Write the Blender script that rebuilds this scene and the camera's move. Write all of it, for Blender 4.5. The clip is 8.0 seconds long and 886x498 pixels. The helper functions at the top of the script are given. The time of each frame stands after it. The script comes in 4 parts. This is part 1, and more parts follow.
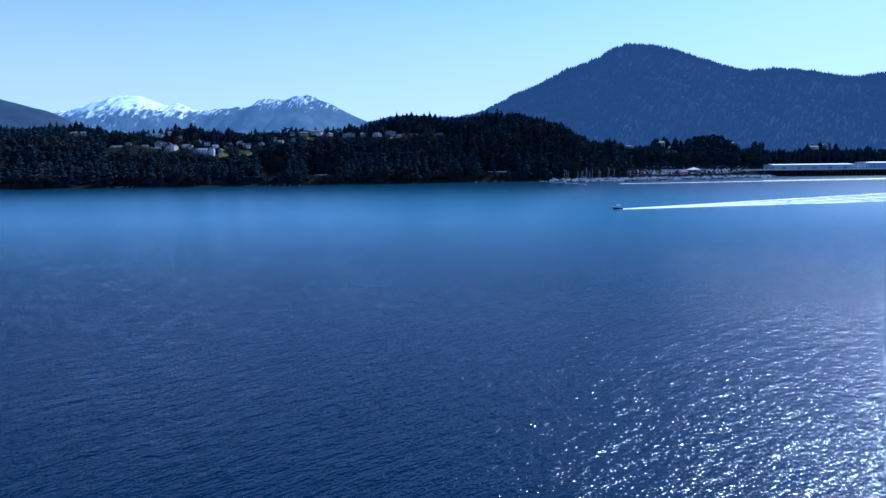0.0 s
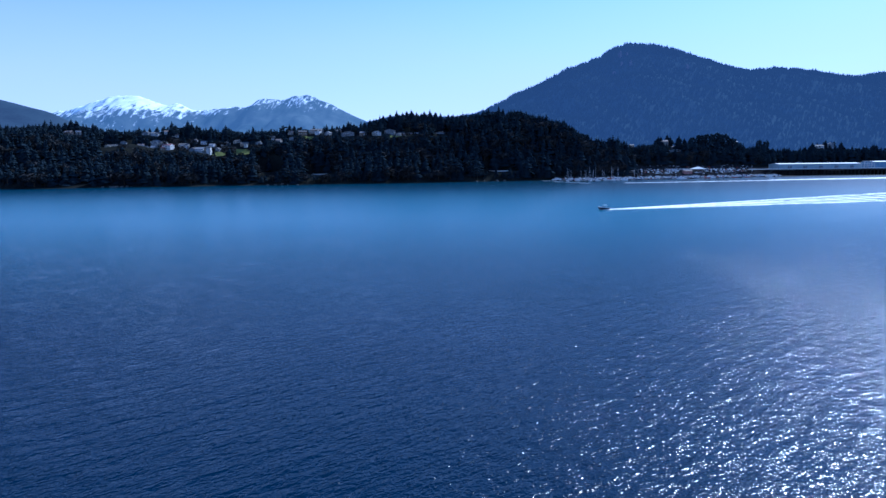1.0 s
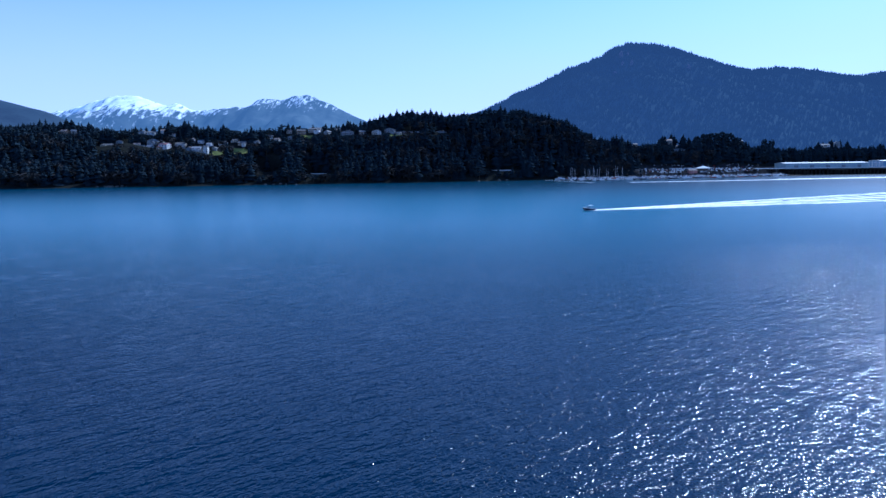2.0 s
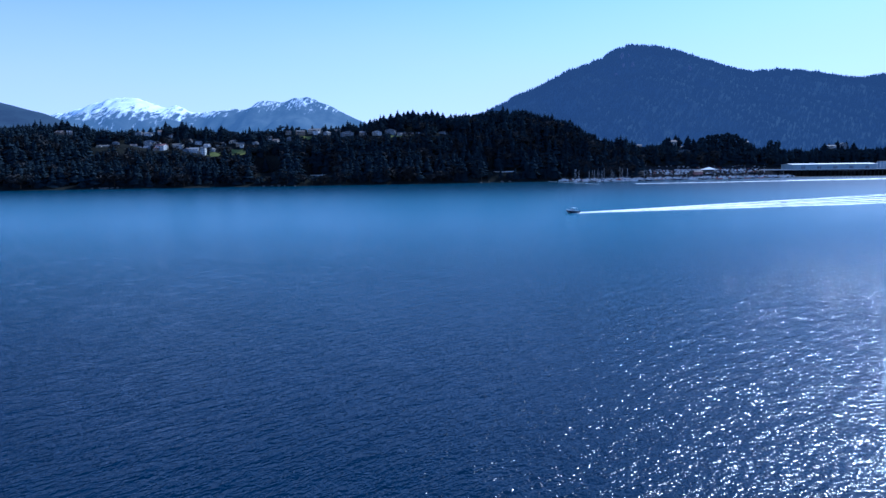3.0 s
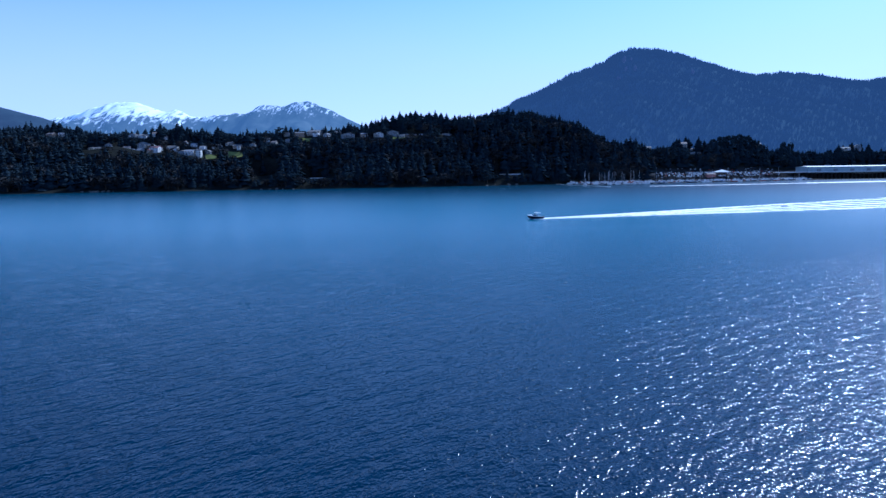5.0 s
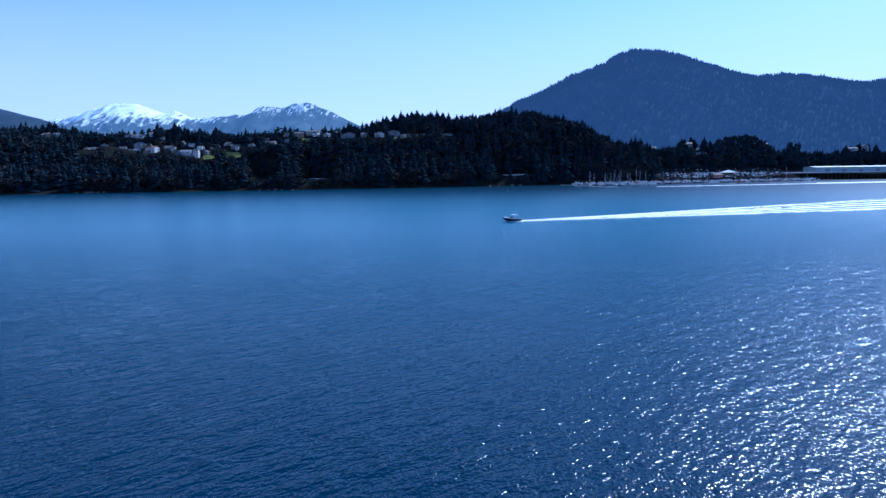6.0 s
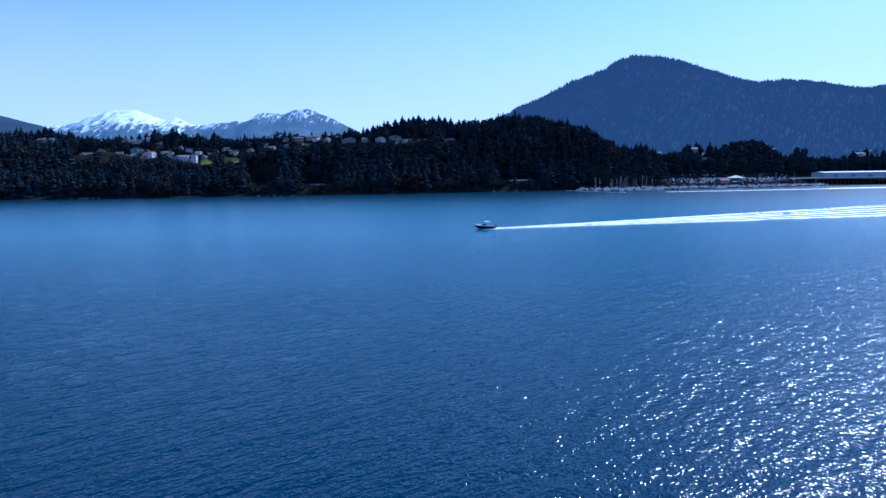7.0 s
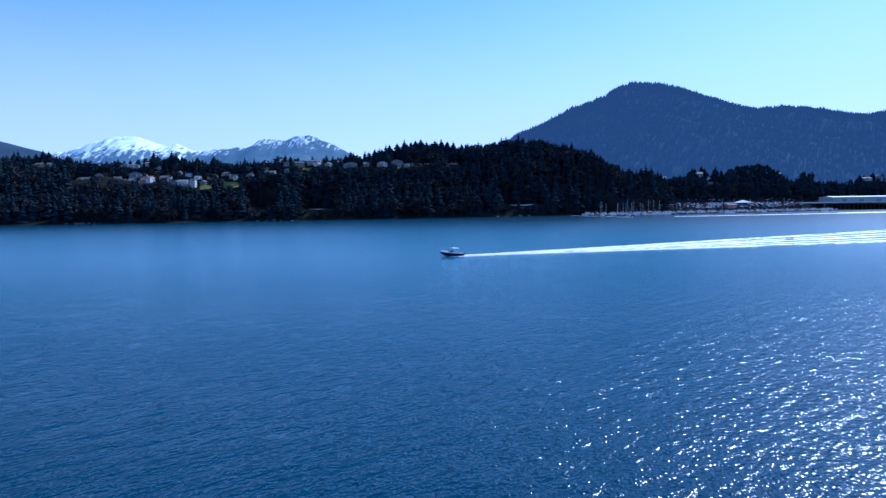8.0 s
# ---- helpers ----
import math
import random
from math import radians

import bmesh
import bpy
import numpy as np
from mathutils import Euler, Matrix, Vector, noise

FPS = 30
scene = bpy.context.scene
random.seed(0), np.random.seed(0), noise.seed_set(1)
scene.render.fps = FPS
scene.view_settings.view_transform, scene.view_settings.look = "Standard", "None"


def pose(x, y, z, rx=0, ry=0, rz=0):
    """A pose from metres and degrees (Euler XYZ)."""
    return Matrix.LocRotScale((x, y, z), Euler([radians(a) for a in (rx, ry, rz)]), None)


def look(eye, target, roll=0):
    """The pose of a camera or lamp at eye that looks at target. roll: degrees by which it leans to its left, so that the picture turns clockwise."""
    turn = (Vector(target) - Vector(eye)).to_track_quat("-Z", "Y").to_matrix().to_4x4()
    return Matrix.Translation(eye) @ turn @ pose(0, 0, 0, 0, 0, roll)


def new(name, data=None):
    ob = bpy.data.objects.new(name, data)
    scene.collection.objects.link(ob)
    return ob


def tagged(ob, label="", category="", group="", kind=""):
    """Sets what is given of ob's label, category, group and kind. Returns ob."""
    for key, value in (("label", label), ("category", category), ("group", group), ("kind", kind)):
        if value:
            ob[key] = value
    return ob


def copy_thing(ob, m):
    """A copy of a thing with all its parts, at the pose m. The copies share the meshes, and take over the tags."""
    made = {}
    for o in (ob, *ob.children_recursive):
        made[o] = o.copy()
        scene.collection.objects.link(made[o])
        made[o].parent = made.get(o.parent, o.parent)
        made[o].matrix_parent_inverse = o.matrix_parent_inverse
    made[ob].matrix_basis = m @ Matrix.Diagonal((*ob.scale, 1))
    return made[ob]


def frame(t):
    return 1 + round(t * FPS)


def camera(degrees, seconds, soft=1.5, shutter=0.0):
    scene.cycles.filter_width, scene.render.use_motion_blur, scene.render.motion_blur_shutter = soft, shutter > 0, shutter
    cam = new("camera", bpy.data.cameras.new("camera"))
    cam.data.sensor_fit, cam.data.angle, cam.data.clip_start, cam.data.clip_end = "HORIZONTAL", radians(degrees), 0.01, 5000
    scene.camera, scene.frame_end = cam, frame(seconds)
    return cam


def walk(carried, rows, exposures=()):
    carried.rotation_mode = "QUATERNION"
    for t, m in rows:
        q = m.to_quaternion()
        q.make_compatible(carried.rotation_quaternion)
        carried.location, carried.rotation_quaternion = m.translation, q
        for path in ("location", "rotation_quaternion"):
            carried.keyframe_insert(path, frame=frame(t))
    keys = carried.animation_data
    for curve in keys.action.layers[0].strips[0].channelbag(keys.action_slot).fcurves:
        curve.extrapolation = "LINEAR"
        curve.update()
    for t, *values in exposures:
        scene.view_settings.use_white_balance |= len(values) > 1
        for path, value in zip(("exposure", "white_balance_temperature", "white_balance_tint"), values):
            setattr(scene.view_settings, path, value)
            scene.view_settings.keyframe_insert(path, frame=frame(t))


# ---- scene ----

# ---------------------------------------------------------------- camera
cam = camera(67.0, 8.0, soft=1.45)


def flown(x, y, z, tilt, turn, roll):
    return pose(x, y, z, tilt, 0, turn) @ pose(0, 0, 0, 0, 0, roll)


walk(cam, [
    (0.0, flown(0.00, 0.00, 25.18, 82.751, 0.000, -0.643)),
    (0.5, flown(-0.56, 7.83, 24.46, 82.769, -0.020, -0.657)),
    (1.0, flown(-1.20, 15.71, 23.74, 82.770, -0.020, -0.671)),
    (1.5, flown(-1.92, 23.62, 23.03, 82.765, -0.016, -0.685)),
    (3.0, flown(-4.53, 47.58, 20.89, 82.999, 0.002, -0.727)),
    (3.5, flown(-5.55, 55.65, 20.18, 83.112, 0.020, -0.741)),
    (4.0, flown(-6.65, 63.76, 19.47, 83.209, 0.030, -0.755)),
    (4.5, flown(-7.83, 71.90, 18.76, 83.302, 0.048, -0.769)),
    (6.0, flown(-11.82, 96.57, 16.64, 83.537, 0.059, -0.811)),
    (6.5, flown(-13.31, 104.87, 15.94, 83.597, 0.056, -0.825)),
    (7.0, flown(-14.87, 113.21, 15.24, 84.098, 0.050, -0.839)),
    (7.5, flown(-16.51, 121.58, 14.54, 85.363, 0.030, -0.852)),
    (8.0, flown(-18.22, 130.00, 13.84, 86.304, 0.029, -0.866)),
], exposures=((0.0, 0.27, 4400, 17), (8.0, 0.27, 4400, 17)))

# ---------------------------------------------------------------- light
SUN_HEIGHT, SUN_TURN = 37.0, 39.5
world = bpy.data.worlds.new("world")
scene.world = world
world.use_nodes = True
wn = world.node_tree.nodes
sky = wn.new("ShaderNodeTexSky")
sky.sky_type = "NISHITA"
sky.sun_disc = False
sky.sun_elevation = radians(SUN_HEIGHT)
sky.sun_rotation = radians(SUN_TURN)
sky.altitude = 0
sky.air_density, sky.dust_density, sky.ozone_density = 0.9, 0.2, 2.5
wn["Background"].inputs["Strength"].default_value = 0.12
# a thin veil of high cloud
veil_at, veil_map, veil = wn.new("ShaderNodeTexCoord"), wn.new("ShaderNodeMapping"), wn.new("ShaderNodeTexNoise")
veil_map.inputs["Scale"].default_value = (1.2, 1.2, 5.0)
veil_map.inputs["Rotation"].default_value = (0.3, 0.1, 0.4)
veil.inputs["Scale"].default_value, veil.inputs["Detail"].default_value = 1.6, 4
veil_soft, veil_mix = wn.new("ShaderNodeMapRange"), wn.new("ShaderNodeMix")
for key, value in (("From Min", 0.45), ("From Max", 0.8), ("To Min", 0.6), ("To Max", 0.74)):
    veil_soft.inputs[key].default_value = value
veil_mix.data_type = "RGBA"
veil_mix.inputs[7].default_value = (5.0, 5.0, 6.5, 1)
wl = world.node_tree.links
wl.new(veil_at.outputs["Generated"], veil_map.inputs["Vector"])
wl.new(veil_map.outputs[0], veil.inputs["Vector"])
wl.new(veil.outputs[0], veil_soft.inputs["Value"])
# the haze thins out higher up
veil_up, veil_low, veil_part = wn.new("ShaderNodeSeparateXYZ"), wn.new("ShaderNodeMapRange"), wn.new("ShaderNodeMath")
veil_low.interpolation_type = "SMOOTHSTEP"
for key, value in (("From Min", 0.08), ("From Max", 0.32), ("To Min", 1.0), ("To Max", 0.02)):
    veil_low.inputs[key].default_value = value
veil_part.operation = "MULTIPLY"
wl.new(veil_at.outputs["Generated"], veil_up.inputs[0])
wl.new(veil_up.outputs["Z"], veil_low.inputs["Value"])
wl.new(veil_low.outputs[0], veil_part.inputs[0])
wl.new(veil_soft.outputs[0], veil_part.inputs[1])
wl.new(veil_part.outputs[0], veil_mix.inputs[0])
wl.new(sky.outputs[0], veil_mix.inputs[6])
wl.new(veil_mix.outputs[2], wn["Background"].inputs["Color"])
lamp = bpy.data.lights.new("sun", "SUN")
lamp.energy, lamp.angle, lamp.color = 4.2, radians(0.53), (1.0, 0.96, 0.8)
sun = new("sun", lamp)
a, e = radians(SUN_TURN), radians(SUN_HEIGHT)
sun.matrix_world = look((0, 0, 500), (-math.sin(a) * math.cos(e), -math.cos(a) * math.cos(e), 500 - math.sin(e)))


# ---------------------------------------------------------------- materials
def material(name, colour, second=None, rough=0.7, scale=1.0, metal=0.0, bump=0.0, spots=0.5, island=0.0, haze_glow=None, gloss=0.5):
    m = bpy.data.materials.new(name)
    m.use_nodes = True
    n, l = m.node_tree.nodes, m.node_tree.links
    p = n["Principled BSDF"]
    p.inputs["Roughness"].default_value, p.inputs["Metallic"].default_value = rough, metal
    p.inputs["Specular IOR Level"].default_value = gloss
    second = second or tuple(c * 0.72 for c in colour)
    co = n.new("ShaderNodeTexCoord")
    big, fine = n.new("ShaderNodeTexNoise"), n.new("ShaderNodeTexNoise")
    big.inputs["Scale"].default_value, fine.inputs["Scale"].default_value = scale, scale * 9
    big.inputs["Detail"].default_value = 5
    both = n.new("ShaderNodeMath")
    both.operation = "MULTIPLY_ADD"
    both.inputs[1].default_value = 0.35
    for t in (big, fine):
        l.new(co.outputs["Object"], t.inputs["Vector"])
    l.new(fine.outputs[0], both.inputs[0])
    l.new(big.outputs[0], both.inputs[2])
    last = both.outputs[0]
    if island:
        g, add = n.new("ShaderNodeNewGeometry"), n.new("ShaderNodeMath")
        add.operation = "MULTIPLY_ADD"
        add.inputs[1].default_value = island
        l.new(g.outputs["Random Per Island"], add.inputs[0])
        l.new(last, add.inputs[2])
        last = add.outputs[0]
    ramp = n.new("ShaderNodeValToRGB")
    ramp.color_ramp.elements[0].color, ramp.color_ramp.elements[1].color = (*second, 1), (*colour, 1)
    ramp.color_ramp.elements[0].position, ramp.color_ramp.elements[1].position = spots, spots + 0.35 + island
    l.new(last, ramp.inputs[0])
    l.new(ramp.outputs[0], p.inputs["Base Color"])
    if bump:
        b = n.new("ShaderNodeBump")
        b.inputs["Strength"].default_value, b.inputs["Distance"].default_value = 0.8, bump
        l.new(both.outputs[0], b.inputs["Height"])
        l.new(b.outputs[0], p.inputs["Normal"])
    # even emission that stands in for the haze over far slopes
    if haze_glow:
        p.inputs["Emission Color"].default_value, p.inputs["Emission Strength"].default_value = (*haze_glow, 1), 1.0
    return m


def water_material():
    """Clear deep sea water: small ripples as relief on the built waves, the finest as roughness."""
    m = bpy.data.materials.new("sea_water")
    m.use_nodes = True
    n, l = m.node_tree.nodes, m.node_tree.links
    p = n["Principled BSDF"]
    p.inputs["IOR"].default_value, p.inputs["Specular IOR Level"].default_value = 1.333, 0.25
    co, sep = n.new("ShaderNodeTexCoord"), n.new("ShaderNodeSeparateXYZ")
    l.new(co.outputs["Object"], sep.inputs[0])

    def over_reach(*points):
        """A value that changes along the reach, from (y, value) to (y, value)."""
        last = None
        for (y0, a0), (y1, a1) in zip(points, points[1:]):
            r = n.new("ShaderNodeMapRange")
            r.interpolation_type = "SMOOTHSTEP"
            for key, value in (("From Min", y0), ("From Max", y1), ("To Min", a0 if last is None else 0.0), ("To Max", a1 if last is None else a1 - a0)):
                r.inputs[key].default_value = value
            l.new(sep.outputs["Y"], r.inputs["Value"])
            if last is None:
                last = r.outputs[0]
            else:
                add = n.new("ShaderNodeMath")
                l.new(last, add.inputs[0])
                l.new(r.outputs[0], add.inputs[1])
                last = add.outputs[0]
        return last

    # the breeze dies away towards the sheltered far shore, with cat's-paws between
    calm, gust, wind = over_reach((150, 1.0), (390, 0.1), (800, 0.03)), n.new("ShaderNodeTexNoise"), n.new("ShaderNodeMath")
    gust.inputs["Scale"].default_value, gust.inputs["Detail"].default_value = 0.02, 3
    l.new(co.outputs["Object"], gust.inputs["Vector"])
    wind.operation = "MULTIPLY_ADD"
    l.new(calm, wind.inputs[0])
    l.new(gust.outputs[0], wind.inputs[1])
    l.new(calm, wind.inputs[2])
    last = None
    for size, turn, stretch, depth in ((0.42, 46, 2.8, 0.085), (0.9, 48, 2.5, 0.12), (2.2, 36, 2.0, 0.09), (4.8, 80, 1.5, 0.056)):
        mp, t, b = n.new("ShaderNodeMapping"), n.new("ShaderNodeTexNoise"), n.new("ShaderNodeBump")
        mp.vector_type = "TEXTURE"
        mp.inputs["Rotation"].default_value[2] = radians(turn)
        mp.inputs["Scale"].default_value = (stretch / size, 1 / size, 1 / size)
        t.inputs["Scale"].default_value, t.inputs["Detail"].default_value = 1.0, 1.5
        b.inputs["Strength"].default_value, b.inputs["Distance"].default_value = 1.0, depth
        l.new(co.outputs["Object"], mp.inputs["Vector"])
        l.new(mp.outputs[0], t.inputs["Vector"])
        hi = n.new("ShaderNodeMath")
        hi.operation = "MULTIPLY"
        l.new(t.outputs[0], hi.inputs[0])
        l.new(wind.outputs[0], hi.inputs[1])
        l.new(hi.outputs[0], b.inputs["Height"])
        if last:
            l.new(last, b.inputs["Normal"])
        last = b.outputs[0]
    l.new(last, p.inputs["Normal"])
    l.new(over_reach((120, 0.11), (400, 0.23), (840, 0.2)), p.inputs["Roughness"])
    # sky reflection of the far water painted in: base colour pales, less near shore
    sheen_tone = n.new("ShaderNodeMix")
    sheen_tone.data_type = "RGBA"
    sheen_tone.inputs[6].default_value, sheen_tone.inputs[7].default_value = (0.0, 0.011, 0.029, 1), (0.017, 0.128, 0.195, 1)
    l.new(over_reach((92, 0.0), (330, 1.0), (740, 0.25)), sheen_tone.inputs[0])
    l.new(sheen_tone.outputs[2], p.inputs["Base Color"])
    return m


def mountain_material(name, low, high, haze_glow, snow=None):
    """Forest with paler clearings, glowing in place of distance haze; snow=(height of its lower edge, softness)
    whitens the tops in patches.
    """
    m = material(name, high, low, rough=0.9, scale=0.006, spots=0.45, haze_glow=haze_glow, gloss=0.0)
    if snow:
        n, l = m.node_tree.nodes, m.node_tree.links
        p = n["Principled BSDF"]
        g, s, t = n.new("ShaderNodeNewGeometry"), n.new("ShaderNodeSeparateXYZ"), n.new("ShaderNodeTexNoise")
        t.inputs["Scale"].default_value, t.inputs["Detail"].default_value = 0.03, 12
        t.inputs["Roughness"].default_value = 0.72
        l.new(g.outputs["Position"], s.inputs[0])
        gully = n.new("ShaderNodeMapping")
        gully.inputs["Scale"].default_value = (1.0, 0.22, 0.4)
        l.new(g.outputs["Position"], gully.inputs["Vector"])
        l.new(gully.outputs[0], t.inputs["Vector"])
        up, mixed = n.new("ShaderNodeMapRange"), n.new("ShaderNodeMath")
        up.inputs["From Min"].default_value, up.inputs["From Max"].default_value = snow[0], snow[0] + snow[1]
        l.new(s.outputs["Z"], up.inputs["Value"])
        mixed.operation = "MULTIPLY_ADD"
        mixed.inputs[1].default_value = 4.5
        l.new(t.outputs[0], mixed.inputs[0])
        l.new(up.outputs[0], mixed.inputs[2])
        sub = n.new("ShaderNodeMath")
        sub.operation = "SUBTRACT"
        sub.inputs[1].default_value = 2.62
        sub.use_clamp = False
        # more snow lies on the western tops
        west = n.new("ShaderNodeMapRange")
        for key, value in (("From Min", -1750), ("From Max", -1350), ("To Min", 0.0), ("To Max", -0.62)):
            west.inputs[key].default_value = value
        l.new(s.outputs["X"], west.inputs["Value"])
        more = n.new("ShaderNodeMath")
        l.new(mixed.outputs[0], more.inputs[0])
        l.new(west.outputs[0], more.inputs[1])
        crisp = n.new("ShaderNodeMath")
        crisp.operation = "MULTIPLY"
        crisp.inputs[1].default_value = 2.2
        crisp.use_clamp = True
        l.new(more.outputs[0], sub.inputs[0])
        l.new(sub.outputs[0], crisp.inputs[0])
        mix = n.new("ShaderNodeMix")
        mix.data_type = "RGBA"
        l.new(crisp.outputs[0], mix.inputs[0])
        old = p.inputs["Base Color"].links[0].from_socket
        l.new(old, mix.inputs[6])
        mix.inputs[7].default_value = (0.85, 0.87, 0.9, 1)
        l.new(mix.outputs[2], p.inputs["Base Color"])
    return m


WATER = water_material()
GROUND = material("forest_floor", (0.028, 0.029, 0.024), (0.014, 0.015, 0.014), rough=0.95, scale=0.05, bump=0.3, gloss=0.0)
NEEDLES = material("conifer_needles", (0.022, 0.033, 0.042), (0.017, 0.026, 0.034), rough=0.85, scale=0.03, island=0.1, spots=0.4, gloss=0.0)
LEAVES = material("broad_leaves", (0.03, 0.041, 0.047), (0.02, 0.029, 0.036), rough=0.8, scale=0.05, island=0.12, spots=0.4, gloss=0.0)
TWIGS = material("bare_twigs", (0.05, 0.048, 0.046), (0.025, 0.025, 0.025), rough=0.85, scale=0.05, island=0.15, spots=0.4, gloss=0.0)
BARK = material("bark", (0.09, 0.07, 0.05), rough=0.9, scale=0.6, bump=0.03, gloss=0.0)
GRASS = material("lawn_grass", (0.26, 0.26, 0.08), (0.13, 0.15, 0.05), rough=0.9, scale=0.15, bump=0.03, gloss=0.0)
GRAVEL = material("gravel_yard", (0.04, 0.04, 0.042), (0.02, 0.02, 0.022), rough=0.95, scale=0.2, bump=0.04, gloss=0.0)
CONCRETE = material("concrete", (0.4, 0.39, 0.36), (0.27, 0.26, 0.24), rough=0.85, scale=0.4, bump=0.01)
ROCK = material("shore_rock", (0.17, 0.16, 0.14), (0.08, 0.077, 0.07), rough=0.9, scale=0.5, bump=0.1, gloss=0.1)
TIMBER = material("weathered_timber", (0.2, 0.17, 0.13), (0.11, 0.09, 0.07), rough=0.85, scale=0.6, bump=0.01)
PILE = material("dark_piling", (0.06, 0.05, 0.04), (0.03, 0.027, 0.024), rough=0.85, scale=0.8, bump=0.02)
FOAM = material("wake_foam", (0.88, 0.87, 0.85), (0.62, 0.66, 0.7), rough=0.6, scale=0.5, bump=0.15, spots=0.35)
GLASS = material("window_glass", (0.03, 0.04, 0.05), (0.02, 0.025, 0.03), rough=0.06, scale=0.3)
TRIM = material("white_trim", (0.78, 0.78, 0.76), (0.68, 0.68, 0.66), rough=0.5, scale=1.0)
DECK = material("weathered_deck", (0.42, 0.42, 0.42), (0.3, 0.3, 0.31), rough=0.5, scale=0.6)
GELCOAT = material("white_gelcoat", (0.8, 0.8, 0.78), (0.68, 0.69, 0.69), rough=0.25, scale=0.6)
NAVY = material("navy_gelcoat", (0.010, 0.012, 0.03), (0.007, 0.009, 0.02), rough=0.45, scale=0.6, gloss=0.15)
BLACK = material("black_rubber", (0.03, 0.03, 0.03), rough=0.5, scale=2.0)
STEEL = material("brushed_aluminium", (0.62, 0.63, 0.65), (0.5, 0.5, 0.52), rough=0.3, metal=0.9, scale=2.0)
CANVAS_WHITE = material("white_canvas", (0.78, 0.79, 0.8), (0.66, 0.67, 0.68), rough=0.8, scale=0.7)
VINYL = material("cream_vinyl", (0.6, 0.57, 0.5), (0.5, 0.47, 0.41), rough=0.55, scale=2.0)
MILL_ROOF = material("pale_metal_roof", (0.5, 0.51, 0.5), (0.4, 0.41, 0.42), rough=0.65, scale=0.15)
MILL_WALL = material("grey_blue_siding", (0.4, 0.48, 0.5), (0.32, 0.4, 0.42), rough=0.6, scale=0.15)
BLUE_WALL = material("blue_siding", (0.22, 0.36, 0.5), (0.17, 0.28, 0.4), rough=0.6, scale=0.15)
WALLS = [material("house_wall", c, rough=0.75, scale=0.4) for c in
         ((0.66, 0.65, 0.62), (0.55, 0.55, 0.54), (0.36, 0.33, 0.28), (0.24, 0.26, 0.28), (0.3, 0.22, 0.15), (0.72, 0.72, 0.72))]
ROOFS = [material("house_roof", c, rough=0.85, scale=0.8) for c in
         ((0.12, 0.12, 0.125), (0.19, 0.18, 0.17), (0.26, 0.2, 0.17), (0.3, 0.3, 0.31))]
RED_ROOF = material("red_roof", (0.42, 0.2, 0.17), (0.3, 0.15, 0.13), rough=0.85, scale=0.8)
CARS = [material("car_paint", c, rough=0.25, scale=0.4) for c in
        ((0.8, 0.8, 0.8), (0.45, 0.46, 0.48), (0.05, 0.05, 0.06), (0.35, 0.04, 0.03), (0.04, 0.1, 0.25))]
HULLS = [GELCOAT, material("grey_gelcoat", (0.2, 0.21, 0.23), rough=0.3, scale=0.6), NAVY,
         material("red_gelcoat", (0.3, 0.05, 0.03), rough=0.3, scale=0.6)]
CANVAS = [material("boat_canvas", c, rough=0.85, scale=1.5) for c in ((0.05, 0.1, 0.25), (0.3, 0.31, 0.33), (0.1, 0.1, 0.1), (0.3, 0.08, 0.05))]
# the air's blue haze is put into these far materials as emission
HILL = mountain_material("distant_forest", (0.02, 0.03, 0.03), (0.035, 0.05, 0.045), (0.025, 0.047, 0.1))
HILL_TREES = material("distant_conifers", (0.035, 0.05, 0.045), (0.02, 0.032, 0.032), rough=0.9, scale=0.0035, island=0.05, haze_glow=(0.024, 0.045, 0.094), gloss=0.0)
CLIFF = material("distant_rock", (0.15, 0.15, 0.15), (0.07, 0.075, 0.08), rough=0.9, scale=0.03, haze_glow=(0.02, 0.036, 0.085), gloss=0.0)
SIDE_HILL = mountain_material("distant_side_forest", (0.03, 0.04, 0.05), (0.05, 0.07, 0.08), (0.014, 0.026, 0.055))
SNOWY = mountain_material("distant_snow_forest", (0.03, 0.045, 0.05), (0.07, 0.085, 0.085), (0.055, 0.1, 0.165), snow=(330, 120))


# ---------------------------------------------------------------- mesh helpers
def mesh_from(name, verts, faces, mats, index=None, smooth=False):
    me = bpy.data.meshes.new(name)
    me.from_pydata([tuple(v) for v in np.asarray(verts, float)], [], [tuple(int(i) for i in f) for f in faces])
    for m in mats:
        me.materials.append(m)
    if index is not None:
        me.polygons.foreach_set("material_index", np.asarray(index, dtype=np.int32))
    if smooth:
        me.polygons.foreach_set("use_smooth", np.ones(len(me.polygons), dtype=bool))
    me.update()
    return me


def part(name, bm, mat, parent=None, label=""):
    me = bpy.data.meshes.new(name)
    bm.to_mesh(me)
    bm.free()
    me.materials.append(mat)
    ob = new(name, me)
    ob.parent = parent
    return tagged(ob, label)


def thing(name, label, category, m=None, group="", kind=""):
    ob = new(name)
    ob.empty_display_size = 0.5
    if m is not None:
        ob.matrix_world = m
    return tagged(ob, label, category, group, kind)


def box(bm, x0, x1, y0, y1, z0, z1, bevel=0.0):
    r = bmesh.ops.create_cube(bm, size=1.0)
    vs = r["verts"]
    for v in vs:
        v.co = Vector(((x0 + x1) / 2 + v.co.x * (x1 - x0), (y0 + y1) / 2 + v.co.y * (y1 - y0), (z0 + z1) / 2 + v.co.z * (z1 - z0)))
    if bevel:
        es = list({e for v in vs for e in v.link_edges})
        bmesh.ops.bevel(bm, geom=es, offset=bevel, segments=2, affect="EDGES")
    return bm


def boxed(*args, **kw):
    return box(bmesh.new(), *args, **kw)


